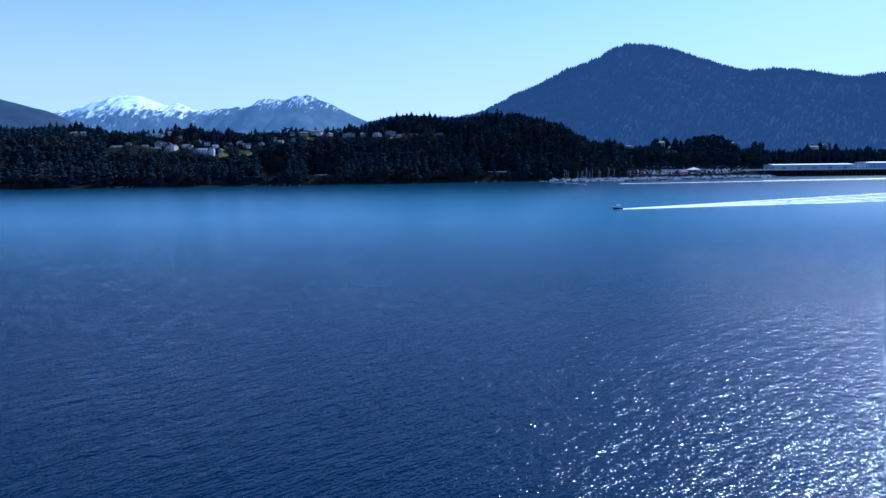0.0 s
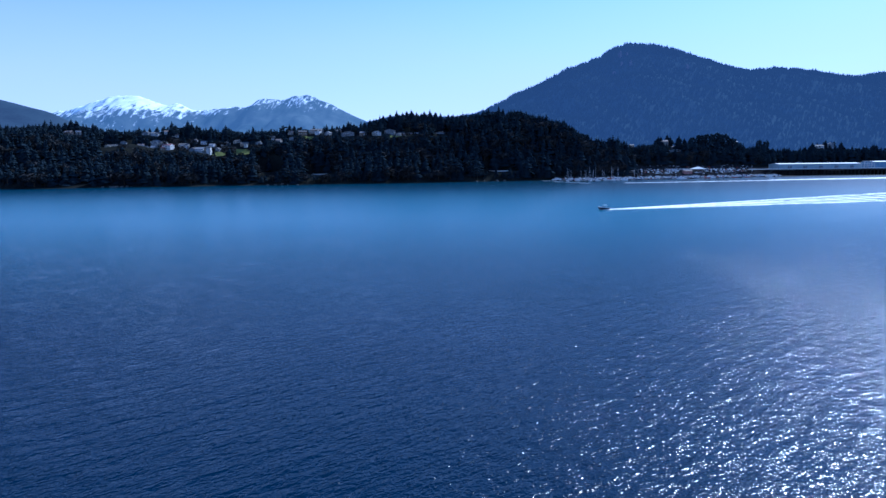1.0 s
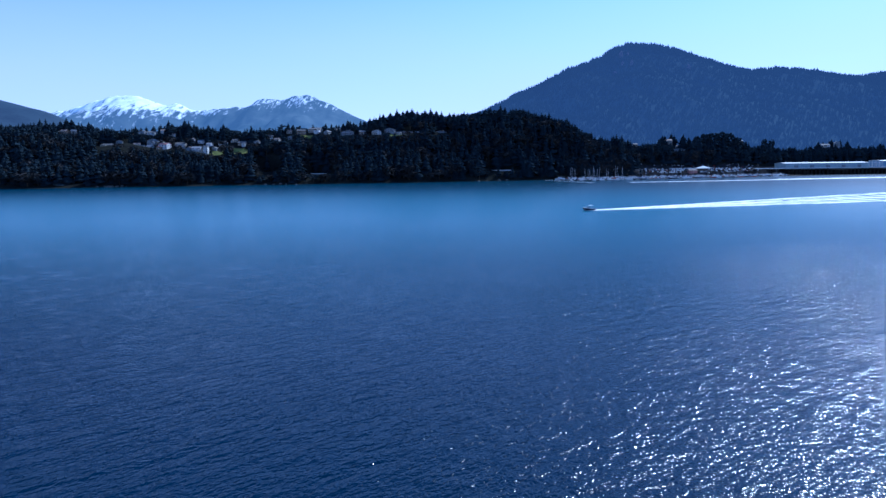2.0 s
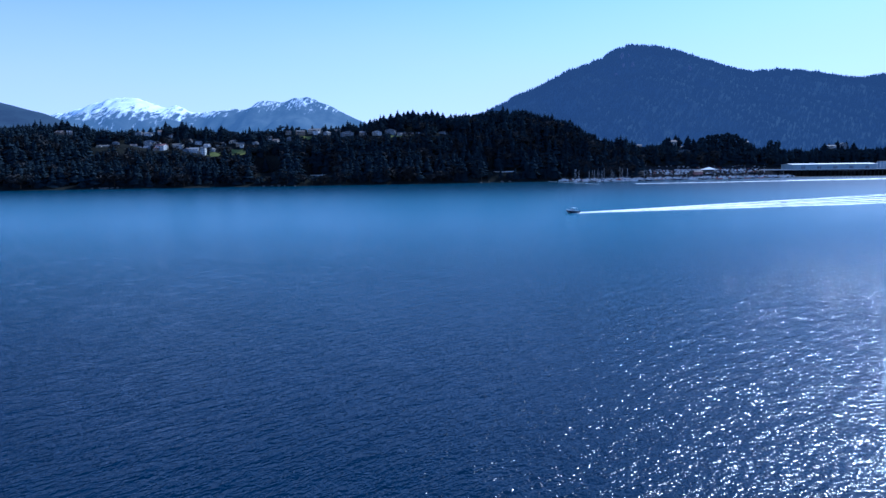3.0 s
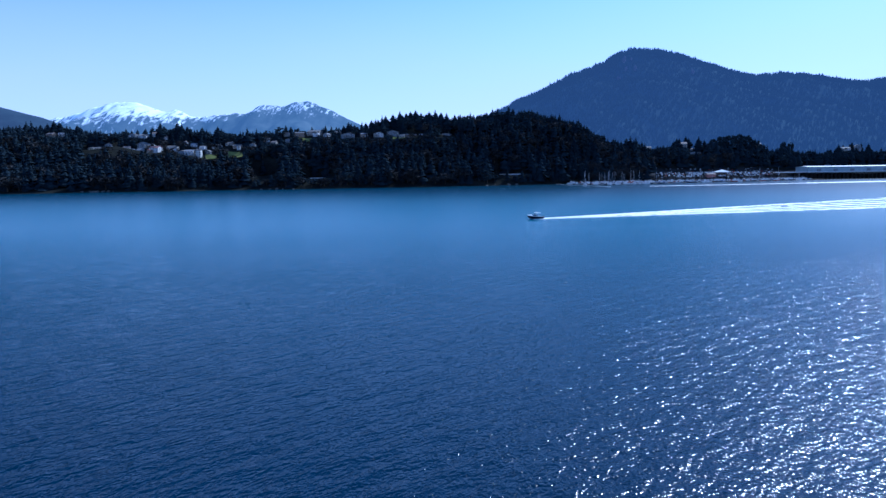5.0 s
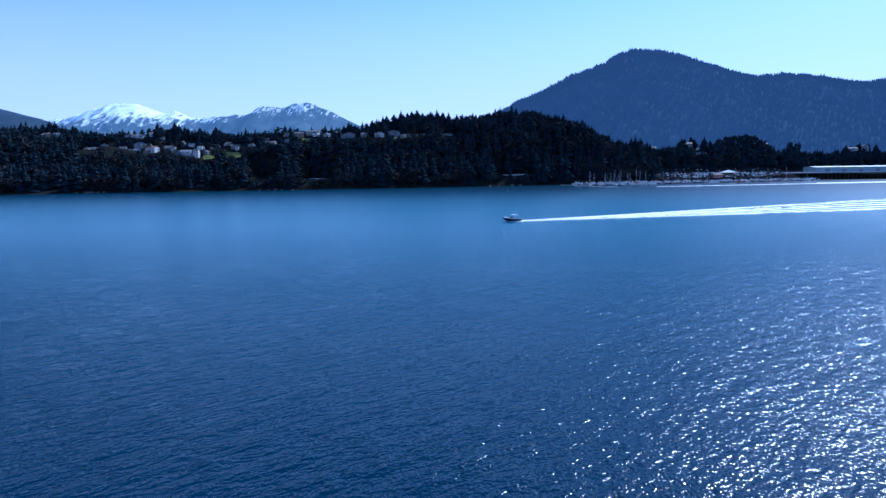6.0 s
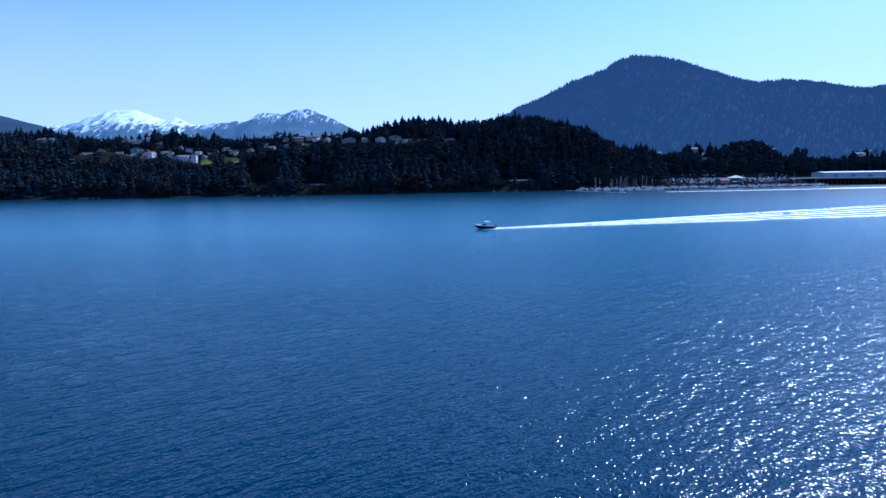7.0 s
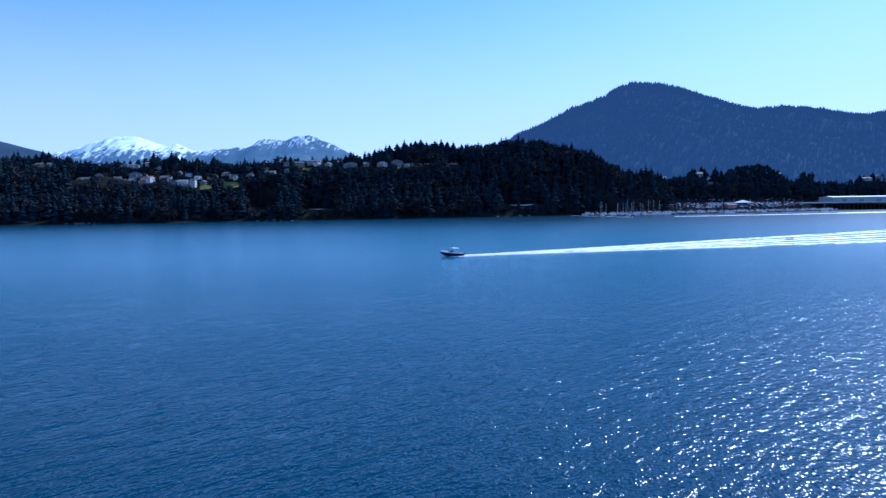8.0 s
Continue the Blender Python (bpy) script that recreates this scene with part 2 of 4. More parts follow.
def rod(bm, p, q, r, r2=None, sides=6):
    p, q = Vector(p), Vector(q)
    d = q - p
    m = Matrix.Translation((p + q) / 2) @ d.to_track_quat("Z", "Y").to_matrix().to_4x4()
    bmesh.ops.create_cone(bm, cap_ends=True, segments=sides, radius1=r, radius2=r if r2 is None else r2, depth=d.length, matrix=m)
    return bm


def lofted(sections, close=True):
    """A skin over rings of points, all of one length."""
    bm = bmesh.new()
    rings = [[bm.verts.new(p) for p in s] for s in sections]
    k = len(rings[0])
    for r, q in zip(rings, rings[1:]):
        for i in range(k if close else k - 1):
            j = (i + 1) % k
            bm.faces.new((r[i], r[j], q[j], q[i]))
    if close:
        bm.faces.new(list(reversed(rings[0])))
        bm.faces.new(rings[-1])
    bmesh.ops.remove_doubles(bm, verts=bm.verts, dist=0.001)
    bmesh.ops.recalc_face_normals(bm, faces=bm.faces)
    return bm


def smooth_curve(x, xs, zs):
    """Smooth way through a few heights."""
    xs, zs = np.asarray(xs, float), np.asarray(zs, float)
    k = np.clip(np.searchsorted(xs, x) - 1, 0, len(xs) - 2)
    t = np.clip((x - xs[k]) / (xs[k + 1] - xs[k]), 0, 1)
    sl = np.gradient(zs, xs)
    h = xs[k + 1] - xs[k]
    return ((2 * t**3 - 3 * t**2 + 1) * zs[k] + (t**3 - 2 * t**2 + t) * h * sl[k]
            + (3 * t**2 - 2 * t**3) * zs[k + 1] + (t**3 - t**2) * h * sl[k + 1])


def rough_field(x, y, size, seed, octaves=4):
    """Sum of turned waves: a cheap smooth unevenness between about -1 and 1."""
    r = np.random.RandomState(seed)
    out, amp, tot = 0, 1.0, 0
    for o in range(octaves):
        for _ in range(4):
            an, ph = r.uniform(0, 6.28), r.uniform(0, 6.28)
            k = 6.28 / (size / 2**o) * r.uniform(0.7, 1.3)
            out = out + amp * np.sin(k * (x * np.cos(an) + y * np.sin(an)) + ph + 1.3 * np.sin(k * 0.6 * (x * np.sin(an) - y * np.cos(an))))
        tot += amp * 2.2
        amp *= 0.5
    return out / tot


# ---------------------------------------------------------------- ground and water
# houses: x, y, height of the ground, width, height of the house
BLUFF_HOUSES = [
    (-479, 1000, 53, 16.9, 4.2), (-454, 1000, 48, 6.8, 6.8), (-440, 1005, 53, 8.5, 5.1), (-417, 995, 47, 8.4, 7.6),
    (-455, 1060, 73, 10.7, 5.4), (-441, 1062, 72, 12.5, 5.4), (-419, 1050, 73, 7.1, 6.2), (-421, 1015, 56, 13.7, 7.7),
    (-392, 985, 46, 13.0, 11.0), (-376, 1003, 49, 14.0, 9.0), (-358, 987, 42, 10.0, 9.2), (-343, 975, 41, 12.0, 10.2),
    (-330, 972, 40, 6.4, 12.3), (-322, 985, 46, 7.5, 4.6),
]
TERRACE_HOUSES = [
    (-573, 1060, 75, 11.6, 6.3), (-560, 1062, 75, 7.2, 6.3), (-317, 1010, 54, 10.2, 5.1), (-287, 1000, 53, 11.0, 5.1),
    (-242, 1020, 58, 7.7, 5.2), (-222, 1020, 61, 8.6, 5.2), (-211, 1040, 70, 12.3, 6.1), (-191, 1050, 72, 18.5, 7.1),
    (-142, 1035, 67, 17.5, 7.0), (-119, 1030, 67, 8.7, 6.1), (-98, 1027, 67, 13.0, 6.9), (-79, 1045, 70, 15.9, 7.1),
    (-53, 1042, 66, 14.0, 5.3), (-37, 1040, 66, 8.8, 5.3), (-3, 1040, 66, 14.0, 6.1),
]
RIDGE_HOUSES = [
    (317, 1150, 48, 6.8, 4.9), (380, 1180, 51, 13.9, 9.0), (390, 1150, 39, 19.4, 4.9), (-404, 1003, 56, 8.5, 5.0),
    (-430, 998, 50, 7.5, 4.6), (-366, 1018, 59, 9.5, 5.6), (-350, 1012, 56, 8.0, 5.4), (-302, 1018, 58, 8.5, 4.6),
    (-468, 1012, 58, 8.0, 4.6), (-398, 1030, 67, 9.0, 5.6), (-334, 1000, 52, 7.5, 5.0), (-268, 1006, 55, 8.0, 4.6),
    (-254, 1030, 63, 8.5, 4.8),
]
EAST_HOUSES = [
    (-230, 1046, 71, 8.0, 5.0), (-172, 1040, 69, 8.5, 5.2), (-158, 1052, 72, 8.0, 5.4), (-65, 1034, 66, 7.5, 4.8),
    (396, 1168, 45, 9.0, 5.0), (499, 1170, 52, 7.9, 4.9), (681, 1240, 45, 14.7, 5.2), (704, 1242, 45, 9.4, 9.4),
]
HOUSES = BLUFF_HOUSES + TERRACE_HOUSES + RIDGE_HOUSES + EAST_HOUSES
# stretches of low road wall: x, y, ground, length
ROAD_WALLS = [(-238, 950, 11, 21), (-167, 938, 11, 28), (80, 960, 12.5, 31)]
LAWNS = [(-314, 968, 38, 15, 11), (-288, 980, 42, 18, 11), (-70, 1024, 64, 14, 6), (-200, 1030, 65, 14, 7), (-480, 985, 48, 18, 6)]
SHORE = ((-5200, -1200, -520, -370, -140, 0, 100, 150, 230, 350, 480, 700, 1400, 5200),
         (600, 745, 816, 838, 872, 896, 925, 950, 985, 1010, 1060, 1085, 1100, 1000))
CREST_Y = ((-5200, -700, -300, 0, 142, 228, 287, 401, 569, 750, 5200), (1100, 1080, 1085, 1110, 1090, 1060, 1090, 1150, 1210, 1250, 1300))
CREST = ((-5200, -900, -700, -580, -510, -427, -343, -295, -235, -166, -120, -60, 17, 81, 142, 191, 235, 287, 449, 497, 569, 750, 5200),
         (60, 70, 74, 74, 66, 70, 66, 62, 66, 68, 74, 86, 86, 92, 87, 67, 44, 36, 40, 34, 27, 27, 30))
RISE = ((-9, 0, 0.1, 0.25, 0.5, 0.75, 1.0, 2.2, 6.0), (-0.1, 0.0, 0.10, 0.22, 0.68, 0.9, 1.0, 0.55, 0.35))


def shore_y(x):
    return smooth_curve(x, *SHORE) + 5 * np.sin(x * 0.043) + 3 * np.sin(x * 0.11 + 1)


def ground_z(x, y):
    x, y = np.broadcast_arrays(np.asarray(x, float), np.asarray(y, float))
    ys, yc, top = shore_y(x), smooth_curve(x, *CREST_Y), smooth_curve(x, *CREST)
    s = (y - ys) / (yc - ys)
    h = top * np.interp(s, *RISE) + 0.8
    h = h + 2.5 * rough_field(x, y, 90, 3) * np.clip(s * 4, 0, 1)
    h = np.where(s < 0, np.maximum(-9, (y - ys) * 0.09 + 0.4), h)
    # the yard behind the marina and the mill is filled level
    yard = np.clip((x - 255) / 40, 0, 1) * np.clip((ys + 62 + np.clip(x - 480, 0, 90) * 0.5 - y) / 30, 0, 1) * np.clip((y - ys) / 6, 0, 1)
    h = h * (1 - yard) + yard * (4.5 + 0.17 * np.clip(y - ys, 0, 60))
    for px, py, pz, w, *_ in [*HOUSES, *ROAD_WALLS]:
        d2 = ((x - px) / (w * 0.55 + 7)) ** 2 + ((y - py) / (8 if w > 19.9 else w * 0.55 + 7)) ** 2
        goal = pz
        if w > 19.9:  # a bench for the road, open towards the water
            d2 = ((x - px) / (w * 0.55 + 7)) ** 2 + np.where(y < py, (py - y) / 30, (y - py) / 8) ** 2
            goal = np.where(y < py - 2, np.minimum(h, pz - 0.5), pz)
        h = h + (goal - h) * np.exp(-d2**2)
    for px, py, pz, w, d in LAWNS:  # lawns slope down towards the water
        d2 = ((x - px) / (w * 1.1)) ** 2 + ((y - py) / (d * 1.15)) ** 2
        h = h + (pz + 0.42 * (y - py) - h) * np.exp(-d2**2)
    return h


def build_ground():
    xs = np.concatenate([np.linspace(-5200, -900, 44)[:-1], np.arange(-900, 901, 6.0), np.linspace(900, 5200, 44)[1:]])
    ys = np.concatenate([np.linspace(-3000, 560, 20)[:-1], np.arange(560, 1330, 5.0), np.linspace(1330, 4990, 60)])
    gx, gy = np.meshgrid(xs, ys)
    v = np.stack([gx, gy, ground_z(gx, gy)], -1).reshape(-1, 3)
    n = len(xs)
    i = np.arange(len(v)).reshape(len(ys), n)
    f = np.stack([i[:-1, :-1], i[:-1, 1:], i[1:, 1:], i[1:, :-1]], -1).reshape(-1, 4)
    c = v[f].mean(1)
    index = np.zeros(len(f), int)
    for px, py, pz, w, d in LAWNS:
        index[((c[:, 0] - px) / w) ** 2 + ((c[:, 1] - py) / d) ** 2 < 1] = 1
    index[(c[:, 0] > 265) & (c[:, 0] < 760) & (c[:, 1] < shore_y(c[:, 0]) + 48) & (c[:, 2] > 2)] = 2
    ob = new("ground", mesh_from("ground", v, f, [GROUND, GRASS, GRAVEL], index, smooth=True))
    tagged(ob, "wooded shore hills rising from the water, brown earth with lawns", "ground", kind="structure")


def build_water():
    """One sheet of sea: built wind waves in mid-channel, dying away into the calm reaches."""
    xs = np.concatenate([np.linspace(-5200, -190, 12)[:-1], np.arange(-190, 231, 0.6), np.linspace(231, 5200, 12)[1:]])
    ys = [30.0]
    while ys[-1] < 310:
        ys.append(ys[-1] + 0.36 + 0.7 * max(0, ys[-1] - 80) / 220)
    ys = np.concatenate([np.linspace(-3000, 0, 6), ys, np.linspace(330, 1300, 12)])
    gx, gy = np.meshgrid(xs, ys)
    r = np.random.RandomState(17)
    z = np.zeros_like(gx)
    for k in range(40):
        long = 1.6 * (4.2 / 1.6) ** r.uniform()
        heading = radians((125 if k % 4 else 28) + r.normal() * 24)
        q = 2 * math.pi / long
        z += 0.0095 / q * np.sin(q * (gx * math.cos(heading) + gy * math.sin(heading)) + r.uniform(0, 6.28))
    near = np.clip((298 - gy) / 110, 0, 1) * np.clip((gy - 2) / 28, 0, 1) * np.clip((gx + 186) / 30, 0, 1) * np.clip((226 - gx) / 30, 0, 1)
    z *= near * near * (3 - 2 * near)
    i = np.arange(gx.size, dtype=np.int32).reshape(gx.shape)
    f = np.stack([i[:-1, :-1], i[:-1, 1:], i[1:, 1:], i[1:, :-1]], -1).reshape(-1)
    me = bpy.data.meshes.new("water")
    me.vertices.add(gx.size)
    me.vertices.foreach_set("co", np.stack([gx, gy, z], -1).reshape(-1).astype(np.float32))
    me.loops.add(len(f))
    me.loops.foreach_set("vertex_index", f)
    me.polygons.add(len(f) // 4)
    me.polygons.foreach_set("loop_start", np.arange(0, len(f), 4, dtype=np.int32))
    me.polygons.foreach_set("use_smooth", np.ones(len(f) // 4, dtype=bool))
    me.update(calc_edges=True)
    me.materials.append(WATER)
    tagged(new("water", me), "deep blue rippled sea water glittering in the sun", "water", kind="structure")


build_ground()
build_water()


# ---------------------------------------------------------------- distant mountains
def mountain(name, label, mat, xs, zs, foot, crest, back, nx, lump, seed, sharp=1.25):
    gx, s = np.meshgrid(np.linspace(xs[0], xs[-1], nx), np.linspace(0, 1.3, 46))
    top = smooth_curve(gx, xs, zs)
    y = np.where(s <= 1, foot + (crest - foot) * s, crest + (back - crest) * (s - 1) / 0.3)
    rise = np.where(s <= 1, np.clip(s, 0, 1) ** sharp, 1 - (np.clip(s - 1, 0, 1) / 0.3) ** 1.5 * 0.5)
    bumps = rough_field(gx, y * 0.5, 900, seed, 5) * lump * np.clip(s * 2, 0, 1) * np.clip((1.02 - s) * 3, 0.0, 1)
    z = 10 + (top - 10) * rise + bumps + rough_field(gx, y, 160, seed + 1, 3) * lump * 0.08
    v = np.stack([gx, y, z], -1).reshape(-1, 3)
    i = np.arange(len(v)).reshape(gx.shape)
    f = np.stack([i[:-1, :-1], i[:-1, 1:], i[1:, 1:], i[1:, :-1]], -1).reshape(-1, 4)
    ob = new(name, mesh_from(name, v, f, [mat], smooth=True))
    tagged(ob, label, "mountain", kind="structure")
    return gx, y, z


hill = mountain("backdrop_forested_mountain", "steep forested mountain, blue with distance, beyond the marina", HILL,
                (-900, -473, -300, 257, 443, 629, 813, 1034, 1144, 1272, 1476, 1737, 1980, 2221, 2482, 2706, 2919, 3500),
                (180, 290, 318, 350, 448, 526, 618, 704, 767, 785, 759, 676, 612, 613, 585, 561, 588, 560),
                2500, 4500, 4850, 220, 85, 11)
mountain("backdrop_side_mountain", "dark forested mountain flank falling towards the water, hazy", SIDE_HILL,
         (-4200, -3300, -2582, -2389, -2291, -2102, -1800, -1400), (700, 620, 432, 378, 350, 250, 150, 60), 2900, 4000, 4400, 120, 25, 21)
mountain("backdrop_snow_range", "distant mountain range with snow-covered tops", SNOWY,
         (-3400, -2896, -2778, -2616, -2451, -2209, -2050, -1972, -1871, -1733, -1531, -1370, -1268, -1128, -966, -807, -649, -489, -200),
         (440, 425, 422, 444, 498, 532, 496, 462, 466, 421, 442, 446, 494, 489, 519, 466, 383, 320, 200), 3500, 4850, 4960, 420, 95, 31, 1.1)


# ---------------------------------------------------------------- trees
def conifer_shape(seed, tiers, blades, slim=0.17, ragged=0.35):
    """A fir of height 1: tiers of drooping boughs on a tapered trunk. Vertices, faces, and which are trunk."""
    r = np.random.RandomState(seed)
    v, f, idx = [], [], []
    for k in range(4):
        an = k * math.pi / 2
        v += [(0.018 * math.cos(an), 0.018 * math.sin(an), -0.03), (0.003 * math.cos(an), 0.003 * math.sin(an), 0.97)]
    for k in range(4):
        j = (k + 1) % 4
        f.append((2 * k, 2 * j, 2 * j + 1, 2 * k + 1))
        idx.append(1)
    for t in range(tiers):
        u = t / (tiers - 1)
        z = 0.10 + 0.87 * u
        reach = slim * (1 - u) ** 0.8 * (0.75 + 0.25 * math.sin(min(1, u * 6) * 1.57)) + 0.012
        for b in range(blades):
            an = 6.283 * (b + r.uniform(-0.3, 0.3)) / blades + t * 1.3
            re = reach * r.uniform(1 - ragged, 1 + ragged)
            drop = re * r.uniform(0.6, 1.2)
            wide = re * r.uniform(0.5, 0.8)
            ca, sa = math.cos(an), math.sin(an)
            n = len(v)
            zz = z + r.uniform(-0.045, 0.045) * (1 - 0.7 * u)
            v += [(0, 0, zz + 0.045), (ca * re * 0.6 - sa * wide, sa * re * 0.6 + ca * wide, zz - drop * 0.8),
                  (ca * re, sa * re, zz - drop), (ca * re * 0.6 + sa * wide, sa * re * 0.6 - ca * wide, zz - drop * 0.8)]
            f += [(n, n + 1, n + 2), (n, n + 2, n + 3)]
            idx += [0, 0]
    return np.array(v), f, idx


def broadleaf_shape(seed, clumps, size=0.16, bare=False):
    """A round-crowned tree of height 1: forked trunk and many small leaf clumps."""
    r = np.random.RandomState(seed)
    v, f, idx = [], [], []

    def limb(p, q, r0, r1):
        n = len(v)
        for base, rr in ((p, r0), (q, r1)):
            for k in range(4):
                v.append((base[0] + rr * math.cos(k * 1.571), base[1] + rr * math.sin(k * 1.571), base[2]))
        for k in range(4):
            j = (k + 1) % 4
            f.append((n + k, n + j, n + 4 + j, n + 4 + k))
            idx.append(1)

    limb((0, 0, -0.03), (0, 0, 0.4), 0.025, 0.018)
    for k in range(6):
        an, l = k * 1.05 + r.uniform(-0.3, 0.3), r.uniform(0.15, 0.28)
        limb((0, 0, 0.3 + 0.03 * k), (l * math.cos(an), l * math.sin(an), 0.6 + 0.05 * k), 0.014, 0.004)
    for _ in range(clumps):
        d = r.normal(size=3)
        d /= np.linalg.norm(d)
        k = r.uniform(0.45, 1.0) ** 0.6
        c = np.array([d[0] * 0.33 * k, d[1] * 0.33 * k, 0.62 + d[2] * 0.36 * k])
        s = size * r.uniform(0.5, 1.1)
        a1, a2 = r.normal(size=3), r.normal(size=3)
        a1 /= np.linalg.norm(a1)
        a2 = np.cross(a1, a2)
        a2 /= np.linalg.norm(a2)
        a3 = np.cross(a1, a2)
        n = len(v)
        if bare:
            v += list(c + s * np.array([a1, -0.2 * a2, 0.12 * a3 + 0.2 * a2]))
            f.append((n, n + 1, n + 2))
            idx.append(0)
        else:
            v += list(c + s * 0.6 * np.array([a1, a2 * 0.9, -a1 * 0.8, -a2, a3 * 0.6, -a3 * 0.6]))
            for q in ((0, 1, 4), (1, 2, 4), (2, 3, 4), (3, 0, 4), (1, 0, 5), (2, 1, 5), (3, 2, 5), (0, 3, 5)):
                f.append(tuple(n + i for i in q))
                idx.append(0)
    return np.array(v), f, idx


def forest(name, label, places, shapes, mats):
    """Many trees in one mesh. places: x, y, z, height, width factor, turn."""
    allv, allf, alli, base = [], [], [], 0
    for k, (x, y, z, h, w, t) in enumerate(places):
        v, f, idx = shapes[k % len(shapes)]
        c, s = math.cos(t) * h * w, math.sin(t) * h * w
        q = np.empty_like(v)
        q[:, 0], q[:, 1], q[:, 2] = x + v[:, 0] * c - v[:, 1] * s, y + v[:, 0] * s + v[:, 1] * c, z + v[:, 2] * h
        allv.append(q)
        allf += [tuple(i + base for i in ff) for ff in f]
        alli += idx
        base += len(v)
    ob = new(name, mesh_from(name, np.concatenate(allv), allf, mats, alli))
    return tagged(ob, label, "forest", kind="stuff")


rng = np.random.RandomState(5)


def free_height(x, y):
    """How tall a tree may stand without hiding the houses and yards behind it, seen from the water."""
    z, room = float(ground_z(x, y)), 99.0
    for hx, hy, hz, w, *_ in [*HOUSES, *LAWNS, *ROAD_WALLS]:
        if y < hy + 4 and abs(x * hy / y - hx) < w * 0.62 + (7 if w > 19.9 else 3.5):
            room = min(room, 18 + (hz + 1.0 - 18) * y / hy - z)
        if w > 19.9 and -30 < y - hy < 4 and abs(x - hx) < w * 0.5 + 4:
            room = 0
        if w <= 19.9 and (x - hx) ** 2 + (y - hy) ** 2 < (w * 0.55 + 2.5) ** 2:
            room = 0
    for hx, hy, _, w, d in LAWNS:
        if ((x - hx) / w) ** 2 + ((y - hy) / d) ** 2 < 1.1:
            room = 0
    return z, room


def wooded(x, y):
    if x > 286 and y < shore_y(x) + 50 + max(0, min(90, x - 480)) * 0.3:
        return False
    return y > shore_y(x) + 3


def plant(n, x0, x1, d0, d1, h0, h1, tall):
    out = []
    for _ in range(n):
        x = rng.uniform(x0, x1)
        ys, yc = float(shore_y(x)), float(smooth_curve(x, *CREST_Y))
        y = ys + (yc - ys) * rng.uniform(d0, d1)
        if not wooded(x, y):
            continue
        z, room = free_height(x, y)
        if room > 0 and rng.rand() < 0.1:  # here and there a tree stands in front of a house
            room += 5
        h = min(rng.uniform(h0, h1) * (1.25 if rng.rand() < tall else 1), room)
        if h > 4:
            out.append((x, y, z, h, rng.uniform(1.35, 2.1) * (1.0 + max(0, 14 - h) * 0.03), rng.uniform(0, 6.28)))
    return out


def plant_low(n, x0, x1):
    """Bushes and saplings where nothing taller may stand."""
    out = []
    while len(out) < n:
        x = rng.uniform(x0, x1)
        y = float(shore_y(x)) + rng.uniform(3, 160)
        if not wooded(x, y):
            continue
        z, room = free_height(x, y)
        h = min(rng.uniform(2.0, 5.0), room)
        if h > 1.2:
            out.append((x, y, z - 0.2, h, rng.uniform(1.2, 2.2), rng.uniform(0, 6.28)))
    return out


def plant_valley(n):
    out = []
    for _ in range(n):
        y = rng.uniform(1230, 2500)
        x = rng.uniform(-0.25, 0.75) * y
        out.append((x, y, float(ground_z(x, y)), rng.uniform(11, 19), rng.uniform(1.2, 2.0), rng.uniform(0, 6.28)))
    return out


firs = [conifer_shape(s, 12, 6, slim=0.15 + 0.025 * (s % 3), ragged=0.6) for s in range(8)]
broad = [broadleaf_shape(40 + s, 46) for s in range(4)]
bush = [broadleaf_shape(80 + s, 15, 0.3) for s in range(3)]
thin = [broadleaf_shape(50 + s, 16, 0.26) for s in range(2)]
bare = [broadleaf_shape(60 + s, 110, 0.3, bare=True) for s in range(3)]
forest("conifer_forest", "dense dark conifer forest covering the shore hill", plant(2300, -900, 800, 0.72, 1.25, 10, 18, 0.06), firs, [NEEDLES, BARK])
forest("slope_forest", "tall dark firs and cedars on the slope above the shore", plant(3000, -900, 800, 0.03, 0.76, 14, 25, 0.1), firs, [NEEDLES, BARK])
forest("shore_bushes", "low dark bushes and saplings on the bank", plant_low(2600, -880, 300), bush, [LEAVES, BARK])
forest("valley_woods", "far dark woods in the valley below the mountain", plant_valley(2900), thin + firs[:2], [NEEDLES, BARK])
forest("mixed_woods", "mixed broadleaf trees among the firs on the slope", plant(1000, -850, 780, 0.02, 1.0, 9, 18, 0.0), broad, [LEAVES, BARK])
forest("bare_woods", "bare grey-brown winter trees on the slope above the shore", plant(600, -850, 420, 0.02, 0.7, 9, 18, 0.0), bare, [TWIGS, BARK])


